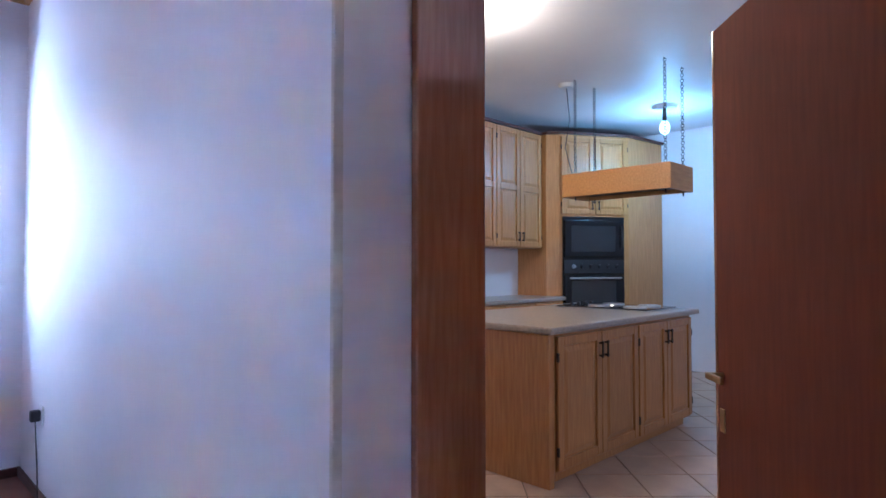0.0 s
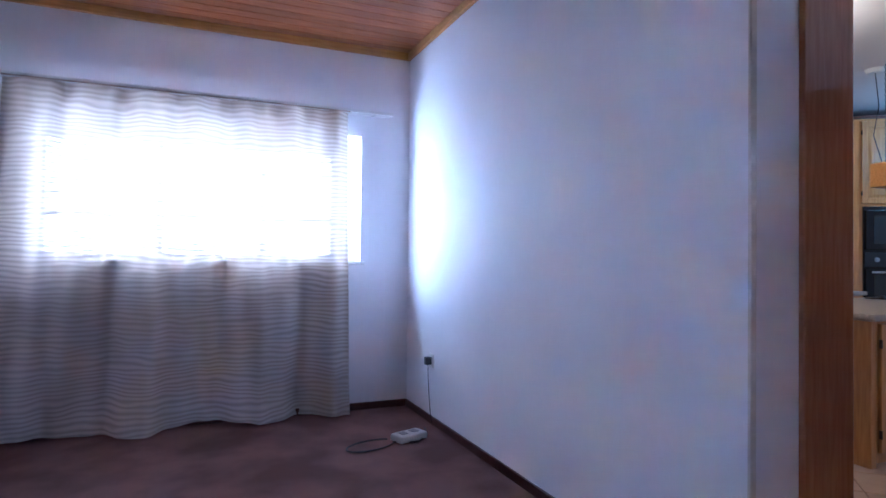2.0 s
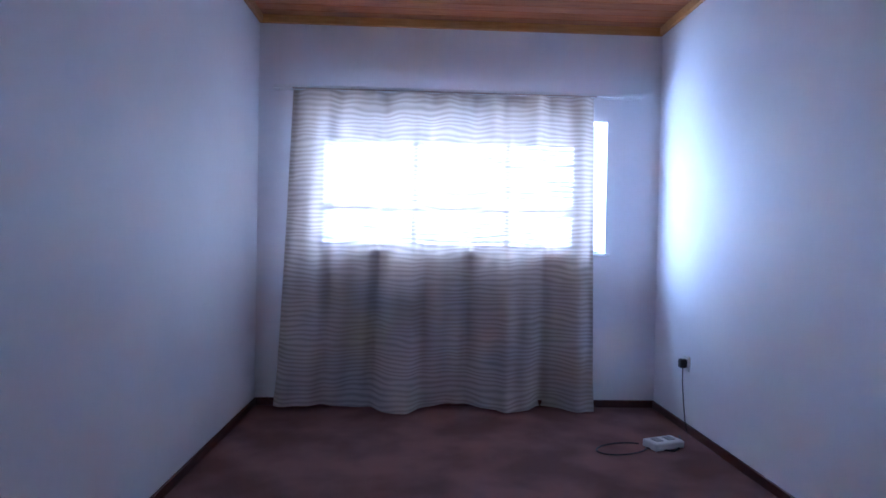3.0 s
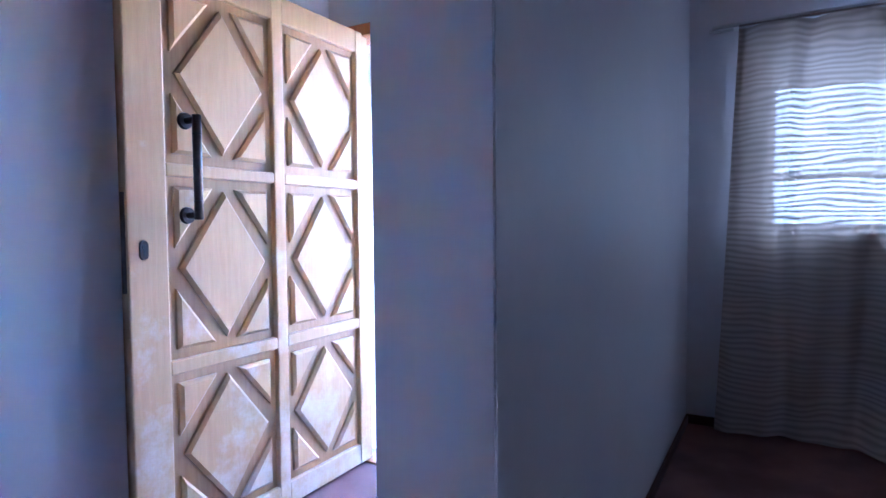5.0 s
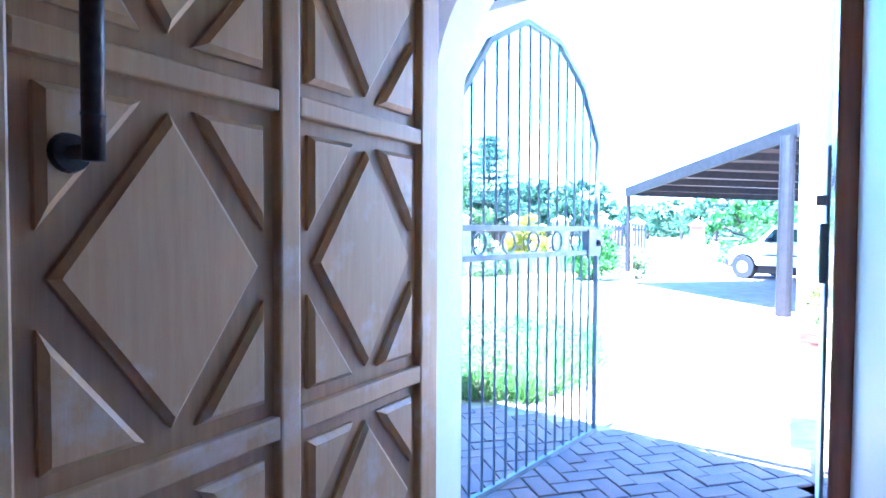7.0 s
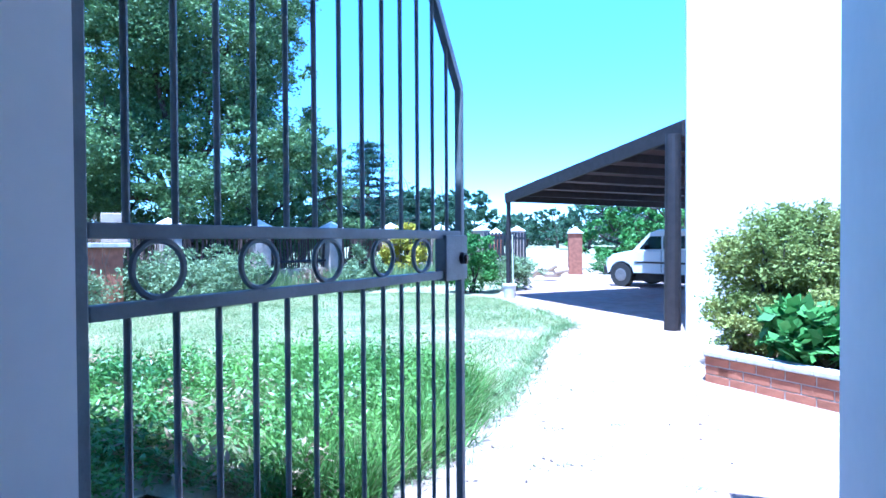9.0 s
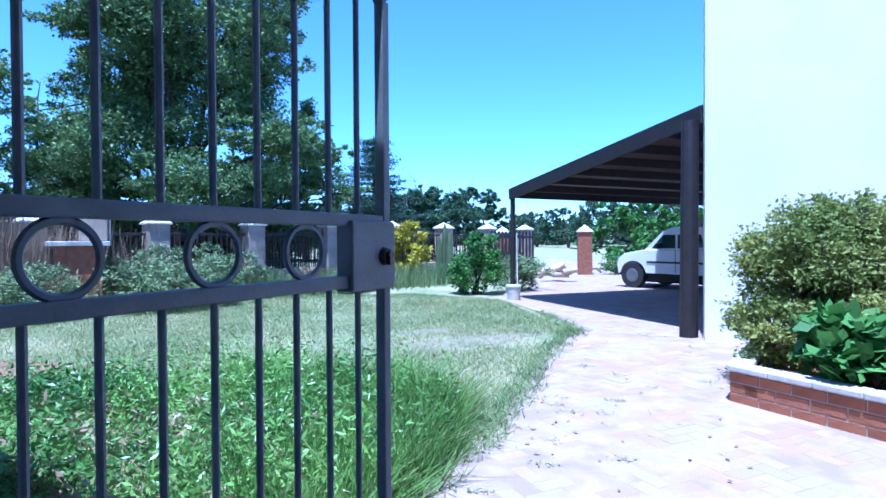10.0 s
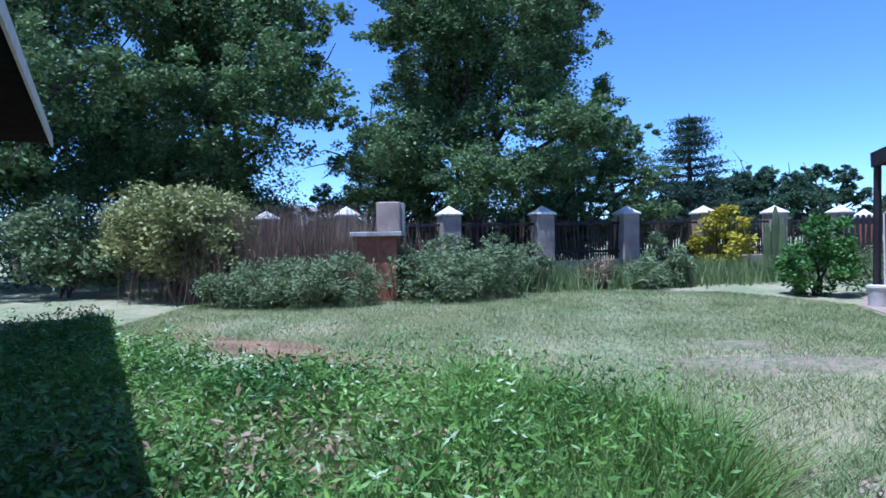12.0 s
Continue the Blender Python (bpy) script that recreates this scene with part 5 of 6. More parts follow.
# ---- kitchen units ----
def panel_door(parent, m, w, h, handle_side=1, handle_z=None, split=False, timber=None):
    """A framed pine door with raised fields; its face looks along -y of m."""
    timber = timber or CABINET
    d = part("door", bmesh.new(), timber, parent)
    fields = [(0.0, h)] if not split else [(0.0, h * 0.5), (h * 0.5, h)]
    bm = bmesh.new()
    add_box(bm, 0, -0.008, 0, w, 0.0, h)
    s = 0.055
    for x0, x1, z0, z1 in [(0, s, 0, h), (w - s, w, 0, h), (s, w - s, 0, s), (s, w - s, h - s, h)] + ([(s, w - s, h / 2 - 0.03, h / 2 + 0.03)] if split else []):
        add_box(bm, x0, -0.020, z0, x1, -0.002, z1, bevel=0.004)
    bm.to_mesh(d.data)
    bm.free()
    d.matrix_local = m
    for z0, z1 in fields:
        bm = bmesh.new()
        a, b, lo, hi = s + 0.008, w - s - 0.008, z0 + (s if z0 == 0 else 0.03) + 0.008, z1 - (s if z1 == h else 0.03) - 0.008
        ring = [[bm.verts.new((x, y, z)) for x, z in ((a + i, lo + i), (b - i, lo + i), (b - i, hi - i), (a + i, hi - i))] for i, y in ((0, -0.007), (0.03, -0.017))]
        bm.faces.new(ring[1])
        for i in range(4):
            bm.faces.new((ring[0][i], ring[0][(i + 1) % 4], ring[1][(i + 1) % 4], ring[1][i]))
        part("raised_field", bm, timber, d)
    hx = w - 0.03 if handle_side > 0 else 0.03
    hz = handle_z if handle_z is not None else h - 0.16
    bm = bmesh.new()
    add_tube(bm, (hx, -0.042, hz), (hx, -0.042, hz + 0.10), 0.006, 0.006, 10)
    for z in (hz + 0.012, hz + 0.088):
        add_tube(bm, (hx, -0.018, z), (hx, -0.042, z), 0.006, 0.006, 8)
        add_tube(bm, (hx, -0.046, z), (hx, -0.038, z), 0.011, 0.011, 10)
    part("handle", bm, BRONZE, d)
    for z in (0.08, h - 0.14):
        part("hinge", box(-0.004 if handle_side > 0 else w - 0.004, -0.024, z, 0.004 if handle_side > 0 else w + 0.004, -0.008, z + 0.05), BRONZE, d)
    return d


isl = empty("kitchen_island", pose(4.96, -2.335, 0))
tagged(isl, "pine kitchen island with four panelled cupboard doors", "cabinet")
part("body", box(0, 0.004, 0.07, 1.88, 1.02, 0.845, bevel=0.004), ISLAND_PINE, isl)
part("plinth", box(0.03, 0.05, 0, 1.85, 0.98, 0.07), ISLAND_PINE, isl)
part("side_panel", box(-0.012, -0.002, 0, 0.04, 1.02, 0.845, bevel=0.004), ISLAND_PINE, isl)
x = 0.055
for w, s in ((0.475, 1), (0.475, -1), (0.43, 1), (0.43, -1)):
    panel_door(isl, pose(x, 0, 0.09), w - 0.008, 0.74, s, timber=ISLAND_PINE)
    x += w - 0.004 + (0.012 if s < 0 else 0)
top = part("island_worktop", box(4.92, -2.375, 0.848, 6.93, -1.27, 0.888, bevel=0.012), COUNTER)
tagged(top, "grey beige laminate worktop on the island", "worktop")
hob = empty("hob", pose(6.36, -2.22, 0.889))
tagged(hob, "black built-in electric hob with steel plates on the island", "hob")
part("plate", box(0, 0, 0, 0.5, 0.78, 0.012, bevel=0.004), BLACK_GLOSS, hob)
part("trim", box(-0.012, -0.012, 0, 0.512, 0.792, 0.005), STEEL, hob)
for x, y in ((0.13, 0.16), (0.37, 0.16), (0.13, 0.47), (0.37, 0.47)):
    bm = tube((x, y, 0.012), (x, y, 0.024), 0.088, 0.084, 28)
    part("hotplate", bm, STEEL, hob)
for i in range(4):
    part("knob", tube((0.1 + i * 0.1, 0.7, 0.012), (0.1 + i * 0.1, 0.7, 0.032), 0.018, 0.015, 14), BLACK, hob)

for x0, x1, n in ((3.9, 5.3, 3), (5.3, 6.88, 4), (6.88, 7.66, 2)):
    u = empty("wall_cabinet", pose(x0, -0.35, 1.415))
    tagged(u, "tall pine wall cabinet with panelled doors up to the ceiling", "cabinet", group="kitchen wall cabinets")
    part("body", box(0, 0.002, 0, x1 - x0, 0.348, 1.27, bevel=0.003), CABINET, u)
    w = (x1 - x0) / n
    for i in range(n):
        panel_door(u, pose(i * w + 0.004, 0, 0.01), w - 0.008, 1.25, 1 if i % 2 == 0 else -1, 0.06, split=True)
    part("cornice", box(-0.001, -0.03, 1.27, x1 - x0 + 0.001, 0.34, 1.30, bevel=0.006), SKIRT, u)
for x0, x1, n in ((3.9, 5.7, 4), (5.7, 7.7, 4)):
    u = empty("base_cabinet", pose(x0, -0.6, 0))
    tagged(u, "pine base cabinet with panelled doors under the worktop", "cabinet", group="kitchen base cabinets")
    part("body", box(0, 0.002, 0.08, x1 - x0, 0.598, 0.845), CABINET, u)
    w = (x1 - x0) / n
    for i in range(n):
        panel_door(u, pose(i * w + 0.004, 0, 0.1), w - 0.008, 0.6, 1 if i % 2 == 0 else -1)
        part("drawer_front", box(i * w + 0.006, -0.018, 0.71, (i + 1) * w - 0.006, 0, 0.835, bevel=0.004), CABINET, u)
tagged(part("back_worktop", box(3.9, -0.63, 0.848, 7.74, -0.001, 0.888, bevel=0.01), COUNTER), "grey beige laminate worktop along the wall", "worktop")

# tall corner unit with the double oven
P0, P1, P2 = Vector((7.78, -0.52, 0)), Vector((8.50, -0.97, 0)), Vector((9.19, -1.05, 0))
tall = empty("oven_cabinet", pose(0, 0, 0))
tagged(tall, "tall pine corner cabinet housing a black double oven", "cabinet")
part("body", prism([(7.70, -0.002), (7.70, -0.40), P0.to_2d(), P1.to_2d(), P2.to_2d(), (9.19, -0.002)], 0, 2.69), CABINET, tall)
part("cornice", prism([(7.69, -0.003), (7.69, -0.42), (P0 + Vector((-0.01, -0.03, 0))).to_2d(), (P1 + Vector((0, -0.035, 0))).to_2d(), (P2 + Vector((0, -0.03, 0))).to_2d(), (9.19, -0.003)], 2.69, 2.72), SKIRT, tall)
ang = math.degrees(math.atan2(P1.y - P0.y, P1.x - P0.x))
face = Matrix.Translation(P0) @ pose(0, 0, 0, 0, 0, ang)
fw = (P1 - P0).length
for i in range(2):
    panel_door(tall, face @ pose(0.02 + i * (fw / 2 - 0.01), -0.001, 1.80), fw / 2 - 0.03, 0.86, 1 if i == 0 else -1, 0.05)
for i in range(2):
    panel_door(tall, face @ pose(0.02 + i * (fw / 2 - 0.01), -0.001, 0.10), fw / 2 - 0.03, 0.42, 1 if i == 0 else -1)
ov = empty("double_oven", face @ pose(0.03, -0.002, 0.62))
tagged(ov, "black built-in double oven with a row of knobs", "oven")
ow = fw - 0.10
OVEN_GLASS = material("oven_glass", (0.03, 0.032, 0.035), 0.06, vary=0.05, bump=0, spec=0.8)
part("case", box(0, -0.022, 0, ow, 0, 1.15, bevel=0.004), BLACK_GLOSS, ov)
for z0, z1 in ((0.05, 0.50), (0.70, 1.11)):
    d = part("oven_door", box(0.015, -0.045, z0, ow - 0.015, -0.022, z1, bevel=0.006), BLACK_GLOSS, ov)
    part("window", box(0.09, -0.048, z0 + 0.06, ow - 0.12, -0.044, z1 - 0.06), OVEN_GLASS, d)
    part("handle", box(0.06, -0.075, z1 - 0.045, ow - 0.06, -0.06, z1 - 0.025, bevel=0.005) if z0 < 0.5 else box(ow - 0.06, -0.075, z0 + 0.1, ow - 0.04, -0.05, z1 - 0.06, bevel=0.005), STEEL if z0 < 0.5 else BLACK, d)
part("control_panel", box(0.01, -0.035, 0.52, ow - 0.01, -0.022, 0.67, bevel=0.003), BLACK, ov, "grey control panel with dial and knobs")
GREY_PRINT = material("grey_print", (0.35, 0.36, 0.38), 0.5, vary=0.1)
for i in range(6):
    bm = tube((0.12 + i * (ow - 0.22) / 5, -0.035, 0.595), (0.12 + i * (ow - 0.22) / 5, -0.058, 0.595), 0.024, 0.02, 16)
    part("knob", bm, GREY_PRINT if i == 0 else BLACK, ov)
part("lower_tray", box(0.015, -0.04, 0.012, ow - 0.015, -0.022, 0.045), BLACK, ov)

# hanging lamp box over the hob
lam = empty("hanging_lamp", pose(6.60, -2.30, 1.815))
tagged(lam, "long pine lamp box hanging on black chains over the hob", "lamp")
lw, ll, lh = 0.42, 0.96, 0.20
for q in ((0, 0, 0, 0.025, ll, lh), (lw - 0.025, 0, 0, lw, ll, lh), (0.025, 0, 0, lw - 0.025, 0.025, lh), (0.025, ll - 0.025, 0, lw - 0.025, ll, lh), (0.025, 0.025, lh - 0.02, lw - 0.025, ll - 0.025, lh - 0.001)):
    part("board", box(*q, bevel=0.003), PINE, lam)
part("tube_fitting", box(0.06, 0.06, 0.03, lw - 0.06, ll - 0.06, 0.10, bevel=0.01), BLACK, lam)
for x, y in ((0.05, 0.06), (lw - 0.05, 0.06), (0.05, ll - 0.10), (lw - 0.05, ll - 0.10)):
    bm = bmesh.new()
    z, i = lh, 0
    while z < CEIL - 1.815 - 0.01:
        add_torus(bm, (x, y, z + 0.018), (Matrix.Rotation(math.pi / 2, 3, "X") if i % 2 else Matrix.Rotation(math.pi / 2, 3, "Y")) @ Matrix.Diagonal((1, 1, 1)).to_3x3(), 0.013, 0.0028, 10, 5)
        z += 0.023
        i += 1
    part("chain", bm, BLACK, lam)
    part("hook", tube((x, y, -0.03), (x, y, 0.0), 0.006, 0.006, 8), BLACK, lam)
bm = bmesh.new()
add_path(bm, [(0.1, ll - 0.04, lh), (0.08, ll + 0.02, 0.45), (0.12, ll + 0.0, 0.7), (0.10, ll + 0.02, CEIL - 1.815)], 0.004, 6)
part("cord", bm, BLACK, lam)
tagged(part("ceiling_rose", tube((6.70, -1.32, CEIL - 0.035), (6.70, -1.32, CEIL), 0.06, 0.075, 20), WHITE_STEEL), "white round ceiling rose for the lamp's cord", "ceiling rose")

bl = empty("ceiling_bulb", pose(8.00, -1.63, CEIL))
tagged(bl, "bare glowing bulb under a round ceiling rose", "lamp")
part("ceiling_plate", tube((0, 0, -0.03), (0, 0, 0), 0.11, 0.13, 26), WHITE_STEEL, bl)
part("holder", tube((0, 0, -0.16), (0, 0, -0.03), 0.022, 0.018, 12), BLACK, bl)
GLOW = bpy.data.materials.new("bulb_glow")
GLOW.use_nodes = True
g = GLOW.node_tree.nodes["Principled BSDF"]
g.inputs["Emission Color"].default_value, g.inputs["Emission Strength"].default_value = (0.35, 0.75, 1.0, 1), 0.02
bm = bmesh.new()
bmesh.ops.create_uvsphere(bm, u_segments=16, v_segments=10, radius=0.055, matrix=Matrix.Translation((0, 0, -0.22)) @ Matrix.Diagonal((0.9, 0.9, 1.3, 1)))
part("bulb", bm, GLOW, bl, smooth=True)

# ---- the room ----
cur = empty("curtain", pose(0, -0.10, 0))
tagged(cur, "long sheer beige woven curtain drawn across the window", "curtain")
SHEER = bpy.data.materials.new("sheer_weave")


def sheer():
    SHEER.use_nodes = True
    n, l = SHEER.node_tree.nodes, SHEER.node_tree.links
    tc, wv, ns, rp = n.new("ShaderNodeTexCoord"), n.new("ShaderNodeTexWave"), n.new("ShaderNodeTexNoise"), n.new("ShaderNodeMapRange")
    wv.bands_direction = "Z"
    wv.inputs["Scale"].default_value, wv.inputs["Distortion"].default_value = 5, 11.0
    wv.inputs["Detail"].default_value, wv.inputs["Detail Scale"].default_value = 2.0, 0.6
    ns.inputs["Scale"].default_value = 2.0
    mp = n.new("ShaderNodeMapping")
    mp.inputs["Scale"].default_value = (0.6, 0.6, 2.0)
    l.new(tc.outputs["Object"], mp.inputs[0])
    l.new(mp.outputs[0], wv.inputs["Vector"])
    l.new(tc.outputs["Object"], ns.inputs["Vector"])
    mul = n.new("ShaderNodeMath")
    mul.operation = "MULTIPLY"
    l.new(wv.outputs[1], mul.inputs[0])
    l.new(ns.outputs[0], mul.inputs[1])
    rp.inputs["From Min"].default_value, rp.inputs["From Max"].default_value = 0.05, 0.5
    rp.inputs["To Min"].default_value, rp.inputs["To Max"].default_value = 0.008, 0.085
    l.new(mul.outputs[0], rp.inputs[0])
    tr, df, tl, m1, m2 = n.new("ShaderNodeBsdfTransparent"), n.new("ShaderNodeBsdfDiffuse"), n.new("ShaderNodeBsdfTranslucent"), n.new("ShaderNodeMixShader"), n.new("ShaderNodeMixShader")
    df.inputs[0].default_value = (0.66, 0.58, 0.52, 1)
    tl.inputs[0].default_value = (0.30, 0.22, 0.16, 1)
    m1.inputs[0].default_value = 0.18
    for node, pale in ((df, (0.70, 0.62, 0.55, 1)), (tl, (0.38, 0.29, 0.21, 1))):
        band, ramp = n.new("ShaderNodeMix"), n.new("ShaderNodeMapRange")
        band.data_type = "RGBA"
        band.inputs[6].default_value, band.inputs[7].default_value = [c * 0.62 for c in pale[:3]] + [1], pale
        l.new(mul.outputs[0], ramp.inputs[0])
        ramp.inputs["From Min"].default_value, ramp.inputs["From Max"].default_value = 0.0, 0.55
        l.new(ramp.outputs[0], band.inputs[0])
        l.new(band.outputs[2], node.inputs[0])
    l.new(df.outputs[0], m1.inputs[1])
    l.new(tl.outputs[0], m1.inputs[2])
    l.new(rp.outputs[0], m2.inputs[0])
    l.new(m1.outputs[0], m2.inputs[1])
    l.new(tr.outputs[0], m2.inputs[2])
    l.new(m2.outputs[0], n["Material Output"].inputs[0])


sheer()


def curtain_cloth(x0, x1, z0, z1, seed=3):
    """Cloth in soft folds that deepen towards the hem and spread over the floor."""
    rng = np.random.default_rng(seed)
    nx, nz = 170, 44
    bm = bmesh.new()
    ph = rng.uniform(0, 6.28, 6)
    grid = []
    for j in range(nz + 1):
        v = j / nz                       # 0 top, 1 hem
        row = []
        for i in range(nx + 1):
            u = i / nx
            fold = 0.022 * math.sin(u * 44 + ph[0] + 0.6 * v) * (1 - 0.4 * v) + 0.014 * math.sin(u * 83 + ph[4] + 2 * v) + 0.075 * v * math.sin(u * 21 + ph[1] + 1.4 * v) + 0.025 * v * math.sin(u * 35 + ph[2] - v)
            x = x0 + (x1 - x0) * u + v * (-0.10 * (1 - u) ** 2 + 0.02 * u) + 0.01 * math.sin(u * 44 + ph[3])
            z = z1 + (z0 - z1) * v + 0.025 * v * math.sin(u * 12 + ph[4])
            y = fold - 0.07 * max(0, v - 0.9) * 10 * (0.5 + 0.5 * math.sin(u * 16 + ph[5]))
            row.append(bm.verts.new((x, y, max(z, 0.012))))
        grid.append(row)
    for j in range(nz):
        for i in range(nx):
            bm.faces.new((grid[j][i], grid[j][i + 1], grid[j + 1][i + 1], grid[j + 1][i]))
    return bm


part("cloth", curtain_cloth(0.27, 2.445, 0.015, 2.285), SHEER, cur, smooth=True)
HEM = material("curtain_hem", (0.42, 0.35, 0.31), 0.9, vary=0.1, scale=20)
part("heading_tape", box(0.27, -0.034, 2.278, 2.445, -0.030, 2.288), HEM, cur)
rail = empty("curtain_rail", pose(0, -0.075, 2.30))
tagged(rail, "white double metal curtain rail above the window", "curtain rail")
for y in (-0.025, 0.03):
    part("track", box(0.11 if y > 0 else 0.13, y - 0.008, -0.012, 2.79, y + 0.008, 0.012, bevel=0.002), WHITE_STEEL, rail)
for x in (0.25, 1.1, 1.9, 2.65):
    part("bracket", box(x - 0.012, -0.025, -0.008, x + 0.012, 0.075, 0.012), WHITE_STEEL, rail)

so = empty("wall_socket", pose(W, -0.54, 0.445))
tagged(so, "small black plug in a white wall socket", "socket")
part("face_plate", box(-0.01, -0.04, -0.05, 0, 0.04, 0.05, bevel=0.003), WHITE_STEEL, so)
part("plug", box(-0.055, -0.022, -0.028, -0.008, 0.022, 0.03, bevel=0.008), BLACK, so)
bm = bmesh.new()
pts = [(-0.03, 0, -0.03), (-0.025, 0.01, -0.12), (-0.02, 0.0, -0.25), (-0.022, -0.03, -0.36), (-0.03, -0.08, -0.425)]
add_path(bm, pts, 0.0035, 6)
part("cable", bm, BLACK, so)
dv = empty("extension_block", pose(2.68, -0.86, 0, 0, 0, 20))
tagged(dv, "white plastic plug block with a dark cable on the carpet", "power strip")
part("housing", box(-0.11, -0.06, 0.002, 0.11, 0.06, 0.05, bevel=0.012), WHITE_STEEL, dv)
for x in (-0.05, 0.04):
    part("outlet", box(x - 0.025, -0.03, 0.05, x + 0.025, 0.03, 0.055, bevel=0.003), GREY_PRINT, dv)
bm = bmesh.new()
pts = [(-0.1 - 0.17 + 0.17 * math.cos(a), 0.05 + 0.09 * math.sin(a), 0.008) for a in np.linspace(0.4, 5.8, 20)] + [(0.0, -0.09, 0.008), (0.14, -0.02, 0.008), (0.24, 0.12, 0.008)]
add_path(bm, pts, 0.005, 6)
part("cable", bm, BLACK, dv)

WITHERED = leafy("withered_leaf", (0.46, 0.36, 0.25), (0.27, 0.18, 0.10))

# ---- bare earth and litter ----
def patch(name, cx, cy, rx, ry, turn, mat, label, seed, z=G - 0.008):
    """A flat uneven patch of bare earth on the lawn."""
    rng = np.random.default_rng(seed)
    ph = rng.uniform(0, 6.28, 5)
    bm = bmesh.new()
    mid = bm.verts.new((0, 0, 0.012))
    ring = []
    for i in range(48):
        a = 2 * math.pi * i / 48
        r = 1 + 0.22 * math.sin(2 * a + ph[0]) + 0.14 * math.sin(5 * a + ph[1]) + 0.08 * math.sin(11 * a + ph[2]) + 0.05 * math.sin(17 * a + ph[3])
        ring.append(bm.verts.new((rx * r * math.cos(a), ry * r * math.sin(a), -0.012)))
    for i in range(48):
        bm.faces.new((mid, ring[i], ring[(i + 1) % 48]))
    ob = part(name, bm, mat)
    ob.matrix_world = pose(cx, cy, z + 0.006, 0, 0, turn)
    return tagged(ob, label, "bare ground", kind="structure")


SANDY = material("sandy_earth", (0.26, 0.20, 0.135), 0.95, vary=0.5, scale=9, bump=1.0, bump_scale=45, second=(0.15, 0.16, 0.08), mix=(0.45, 0.55))
patch("earth_patch", -6.8, 3.05, 1.6, 0.45, 22, SOIL, "strip of bare reddish soil beside the weeds", 1)
patch("earth_patch_2", -2.95, 6.0, 1.0, 0.5, 55, SANDY, "sandy worn patch in the lawn near the path", 2)
patch("earth_patch_4", -3.6, 6.6, 0.5, 0.28, 30, SANDY, "sandy worn patch in the middle of the lawn", 4)

rng = np.random.default_rng(7)
n = 420
edge = [(-1.88, 1.3), (-1.85, 2.5), (-1.80, 3.2), (-1.84, 4.5), (-1.90, 6.0), (-1.80, 7.2), (-2.6, 9.0)]
pts = []
for i in range(n):
    k = rng.integers(0, len(edge) - 1)
    f = rng.random()
    x = edge[k][0] * (1 - f) + edge[k + 1][0] * f
    y = edge[k][1] * (1 - f) + edge[k + 1][1] * f
    off = abs(rng.normal()) * 0.09 if i < 300 else rng.uniform(0, 1.6)
    pts.append((x + off, y, G + 0.012))
lit = leaves(rng, np.array(pts), 0.04, 0.5, 0.0, 3.0)
lit[:, :, 2] = G + 0.006 + np.abs(lit[:, :, 2] - G) * 0.25
tagged(quads("leaf_litter", lit, STALK), "dry fallen leaves and bits on the paving", "leaves", kind="stuff")
spots = np.stack([rng.uniform(-1.75, -0.35, 30), rng.uniform(1.6, 9.0, 30)], 1)
which = rng.integers(0, 30, 700)
c = spots[which] + rng.normal(size=(700, 2)) * np.array([0.045, 0.022])
bits = leaves(rng, np.column_stack([c, np.full(700, G + 0.012)]), 0.028, 0.4, 0.0, 2.0)
bits[:, :, 2] = G + 0.004 + np.abs(bits[:, :, 2] - G) * 0.5
tagged(quads("dry_tufts", bits, BLADE_DRY), "small dry tufts and clods scattered over the sandy path", "litter", kind="stuff")
tufts = np.array([(x, y) for x, y, z in pts])[:300]
tx = np.repeat(tufts, 14, axis=0) + rng.normal(size=(300 * 14, 2)) * np.array([0.05, 0.05]) - np.array([0.06, 0])
tagged(quads("edge_tufts", blades(rng, tx, G - 0.005, 0.07, 0.008, 0.9), BLADE), "grass tufts creeping over the paving's edge", "grass", kind="stuff")

c = scatter(rng, [(-3.6, 2.0), (-2.4, 2.2), (-2.2, 1.1), (-3.6, 1.05)], 700)
dry = leaves(rng, np.column_stack([c, rng.uniform(G, G + 0.16, len(c))]), 0.09, 0.3, 0.1, 0.5)
tagged(quads("dry_leaves", dry, BLADE_DRY), "curled dry leaves among the long grass", "leaves", kind="stuff")
mid = scatter(rng, [(-4.3, 2.2), (-2.6, 2.3), (-2.2, 0.9), (-4.2, 0.8)], 55)
k = rng.integers(0, len(mid), 1500)
c = mid[k] + rng.normal(size=(1500, 2)) * 0.045
brown = leaves(rng, np.column_stack([c, rng.uniform(G + 0.02, G + 0.26, 1500)]), 0.075, 0.28, 0.35, 0.5)
tagged(quads("withered_leaves", brown, WITHERED), "withered pale brown leaves on the weeds", "leaves", kind="stuff")

# ---- paving bricks in herringbone, floor tiles ----
def herringbone(poly, cell=0.106, turn=45):
    """Centres and turns of two-to-one bricks laid in herringbone over a polygon."""
    p = np.array(poly)
    c = (p.min(axis=0) + p.max(axis=0)) / 2
    reach = int(np.ptp(p, axis=0).max() / cell) + 4
    a = radians(turn)
    out = []
    for i in range(-reach, reach):
        for j in range(-reach, reach):
            k = (i - j) % 4
            if k == 0:
                u, v, r = (i + 1) * cell, (j + 0.5) * cell, 0
            elif k == 3:
                u, v, r = (i + 0.5) * cell, (j + 1) * cell, 90
            else:
                continue
            out.append((c[0] + u * math.cos(a) - v * math.sin(a), c[1] + u * math.sin(a) + v * math.cos(a), r + turn))
    q = np.array(out)
    return q[in_poly(q[:, 0], q[:, 1], poly)]


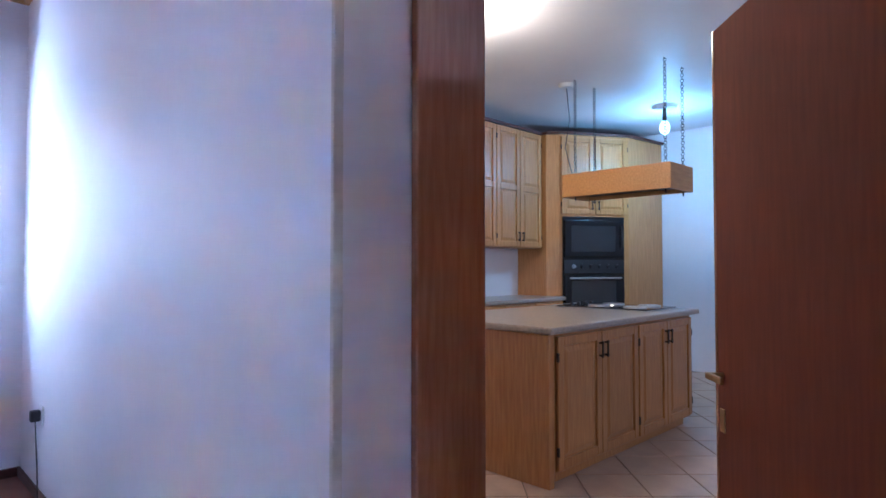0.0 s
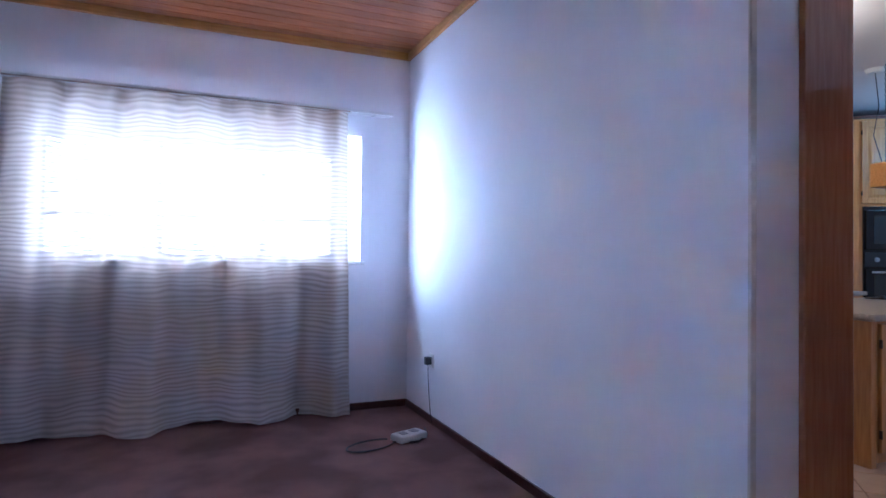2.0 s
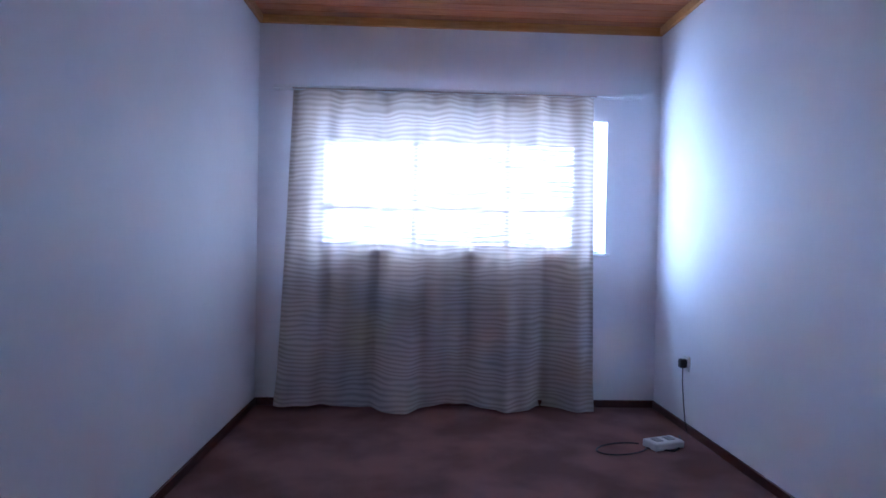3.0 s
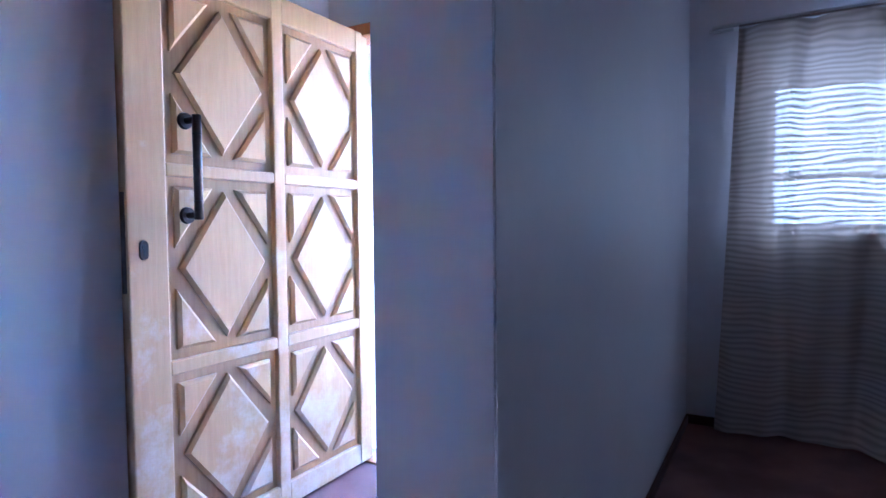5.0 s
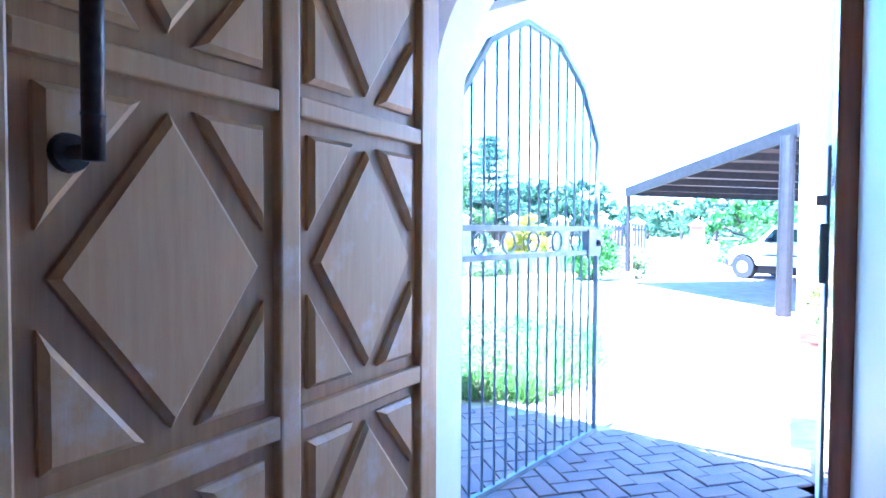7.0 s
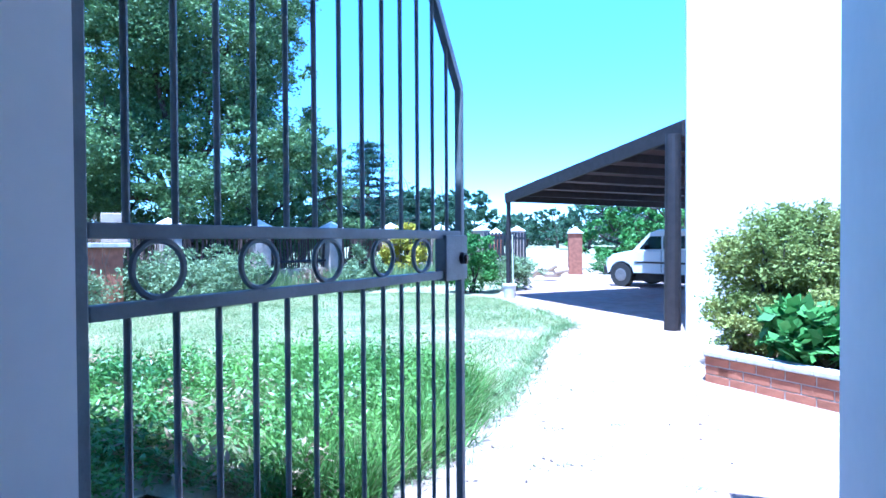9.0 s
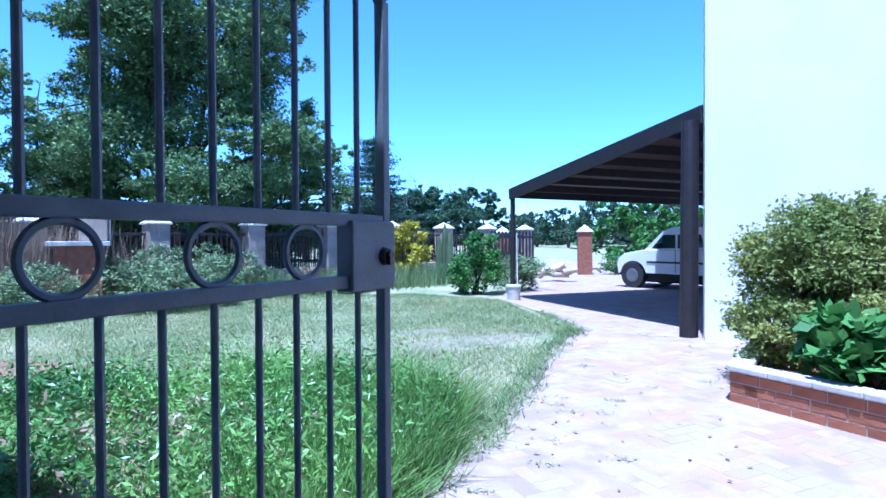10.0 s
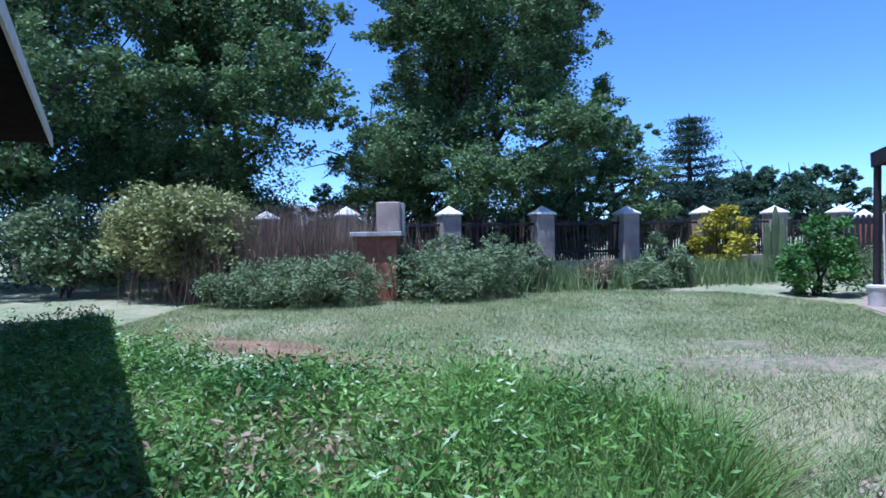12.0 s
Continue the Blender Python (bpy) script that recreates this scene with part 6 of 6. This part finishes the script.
pavement = bpy.data.objects["pavement"]
LONG, WIDE = 0.204, 0.098
paver = bmesh.new()
add_box(paver, -LONG / 2, -WIDE / 2, -0.03, LONG / 2, WIDE / 2, 0.001)
bmesh.ops.bevel(paver, geom=[e for e in paver.edges if min(v.co.z for v in e.verts) > 0], offset=0.0025, segments=1, affect="EDGES")
paver_me = mesh_of("paving_brick", paver, SHADED_PORCH_BRICK)
rng = np.random.default_rng(9)
NEAR = [(-1.58, -1.28), (-0.33, -1.28), (-0.33, 0.44), (1.6, 0.44), (1.6, 0.79), (-1.86, 0.79), (-2.45, 0.75), (-2.45, -0.6), (-1.66, -0.72), (-1.55, -0.8)]
SIDE = [(-3.02, -0.5), (-2.45, -0.6), (-2.45, 0.75), (-3.02, 0.78)]
FAR = [(-1.86, 0.84), (8.5, 0.84), (8.5, 2.0), (0.9, 2.9), (-0.33, 4.0), (-0.30, 6.75), (0.0, 7.3), (4.5, 12.0), (2.5, 18.0), (-3.9, 18.0), (-3.9, 12.8), (-3.6, 10.9), (-2.5, 9.0), (-1.80, 7.8), (-1.72, 7.2), (-1.82, 6.0), (-1.74, 4.5), (-1.78, 3.1), (-1.86, 1.1)]
count = 0
spare = []
for x, y, r in herringbone(NEAR):
    if count < 298:
        ob = new("paving_brick", paver_me)
        ob.parent = pavement
        ob.matrix_local = pose(x, y, G + rng.normal() * 0.0015, rng.normal() * 0.6, rng.normal() * 0.6, r + rng.normal() * 0.7)
        count += 1
    else:
        spare.append((x, y, r))
for name, rest, mat in (("paving_bricks", herringbone(FAR), BRICK), ("porch_bricks", np.concatenate([herringbone(SIDE), np.array(spare).reshape(-1, 3)]), SHADED_PORCH_BRICK)):
    v0 = np.array([v.co for v in paver_me.vertices])
    f0 = [list(p.vertices) for p in paver_me.polygons]
    verts, faces = [], []
    for x, y, r in rest:
        a = radians(r + rng.normal() * 0.7)
        rot = np.array([[math.cos(a), -math.sin(a), 0], [math.sin(a), math.cos(a), 0], [0, 0, 1]])
        faces += [[i + len(verts) * len(v0) for i in f] for f in f0]
        # beyond the porch the bricks lie under a thin uneven skin of sand
        sunk = 0.0 if y < 0.82 or x < -2.4 else 0.0028 - 0.0022 * float(lumpy(x * 0.5, y * 0.45))
        verts.append(v0 @ rot.T + np.array([x, y, G - sunk + rng.normal() * 0.0011]))
    me = bpy.data.meshes.new(name)
    me.from_pydata(np.concatenate(verts).tolist(), [], faces)
    me.materials.append(mat)
    ob = new(name, me)
    ob.parent = pavement
    ob["kind"] = "stuff"

floor_kitchen = bpy.data.objects["floor_kitchen"]
S = 0.33
tile_me = mesh_of("tile", box(-S / 2 + 0.004, -S / 2 + 0.004, -0.004, S / 2 - 0.004, S / 2 - 0.004, 0.003, bevel=0.002), TILE)
for i in range(-16, 17):
    for j in range(-16, 17):
        x, y = 6.2 + (i - j) * S * math.sqrt(0.5), -3.0 + (i + j) * S * math.sqrt(0.5)
        if KX + 0.15 < x < 9.1 and -5.2 < y < -0.9:
            ob = new("tile", tile_me)
            ob.parent = floor_kitchen
            ob.matrix_local = pose(x, y, 0, 0, 0, 45)
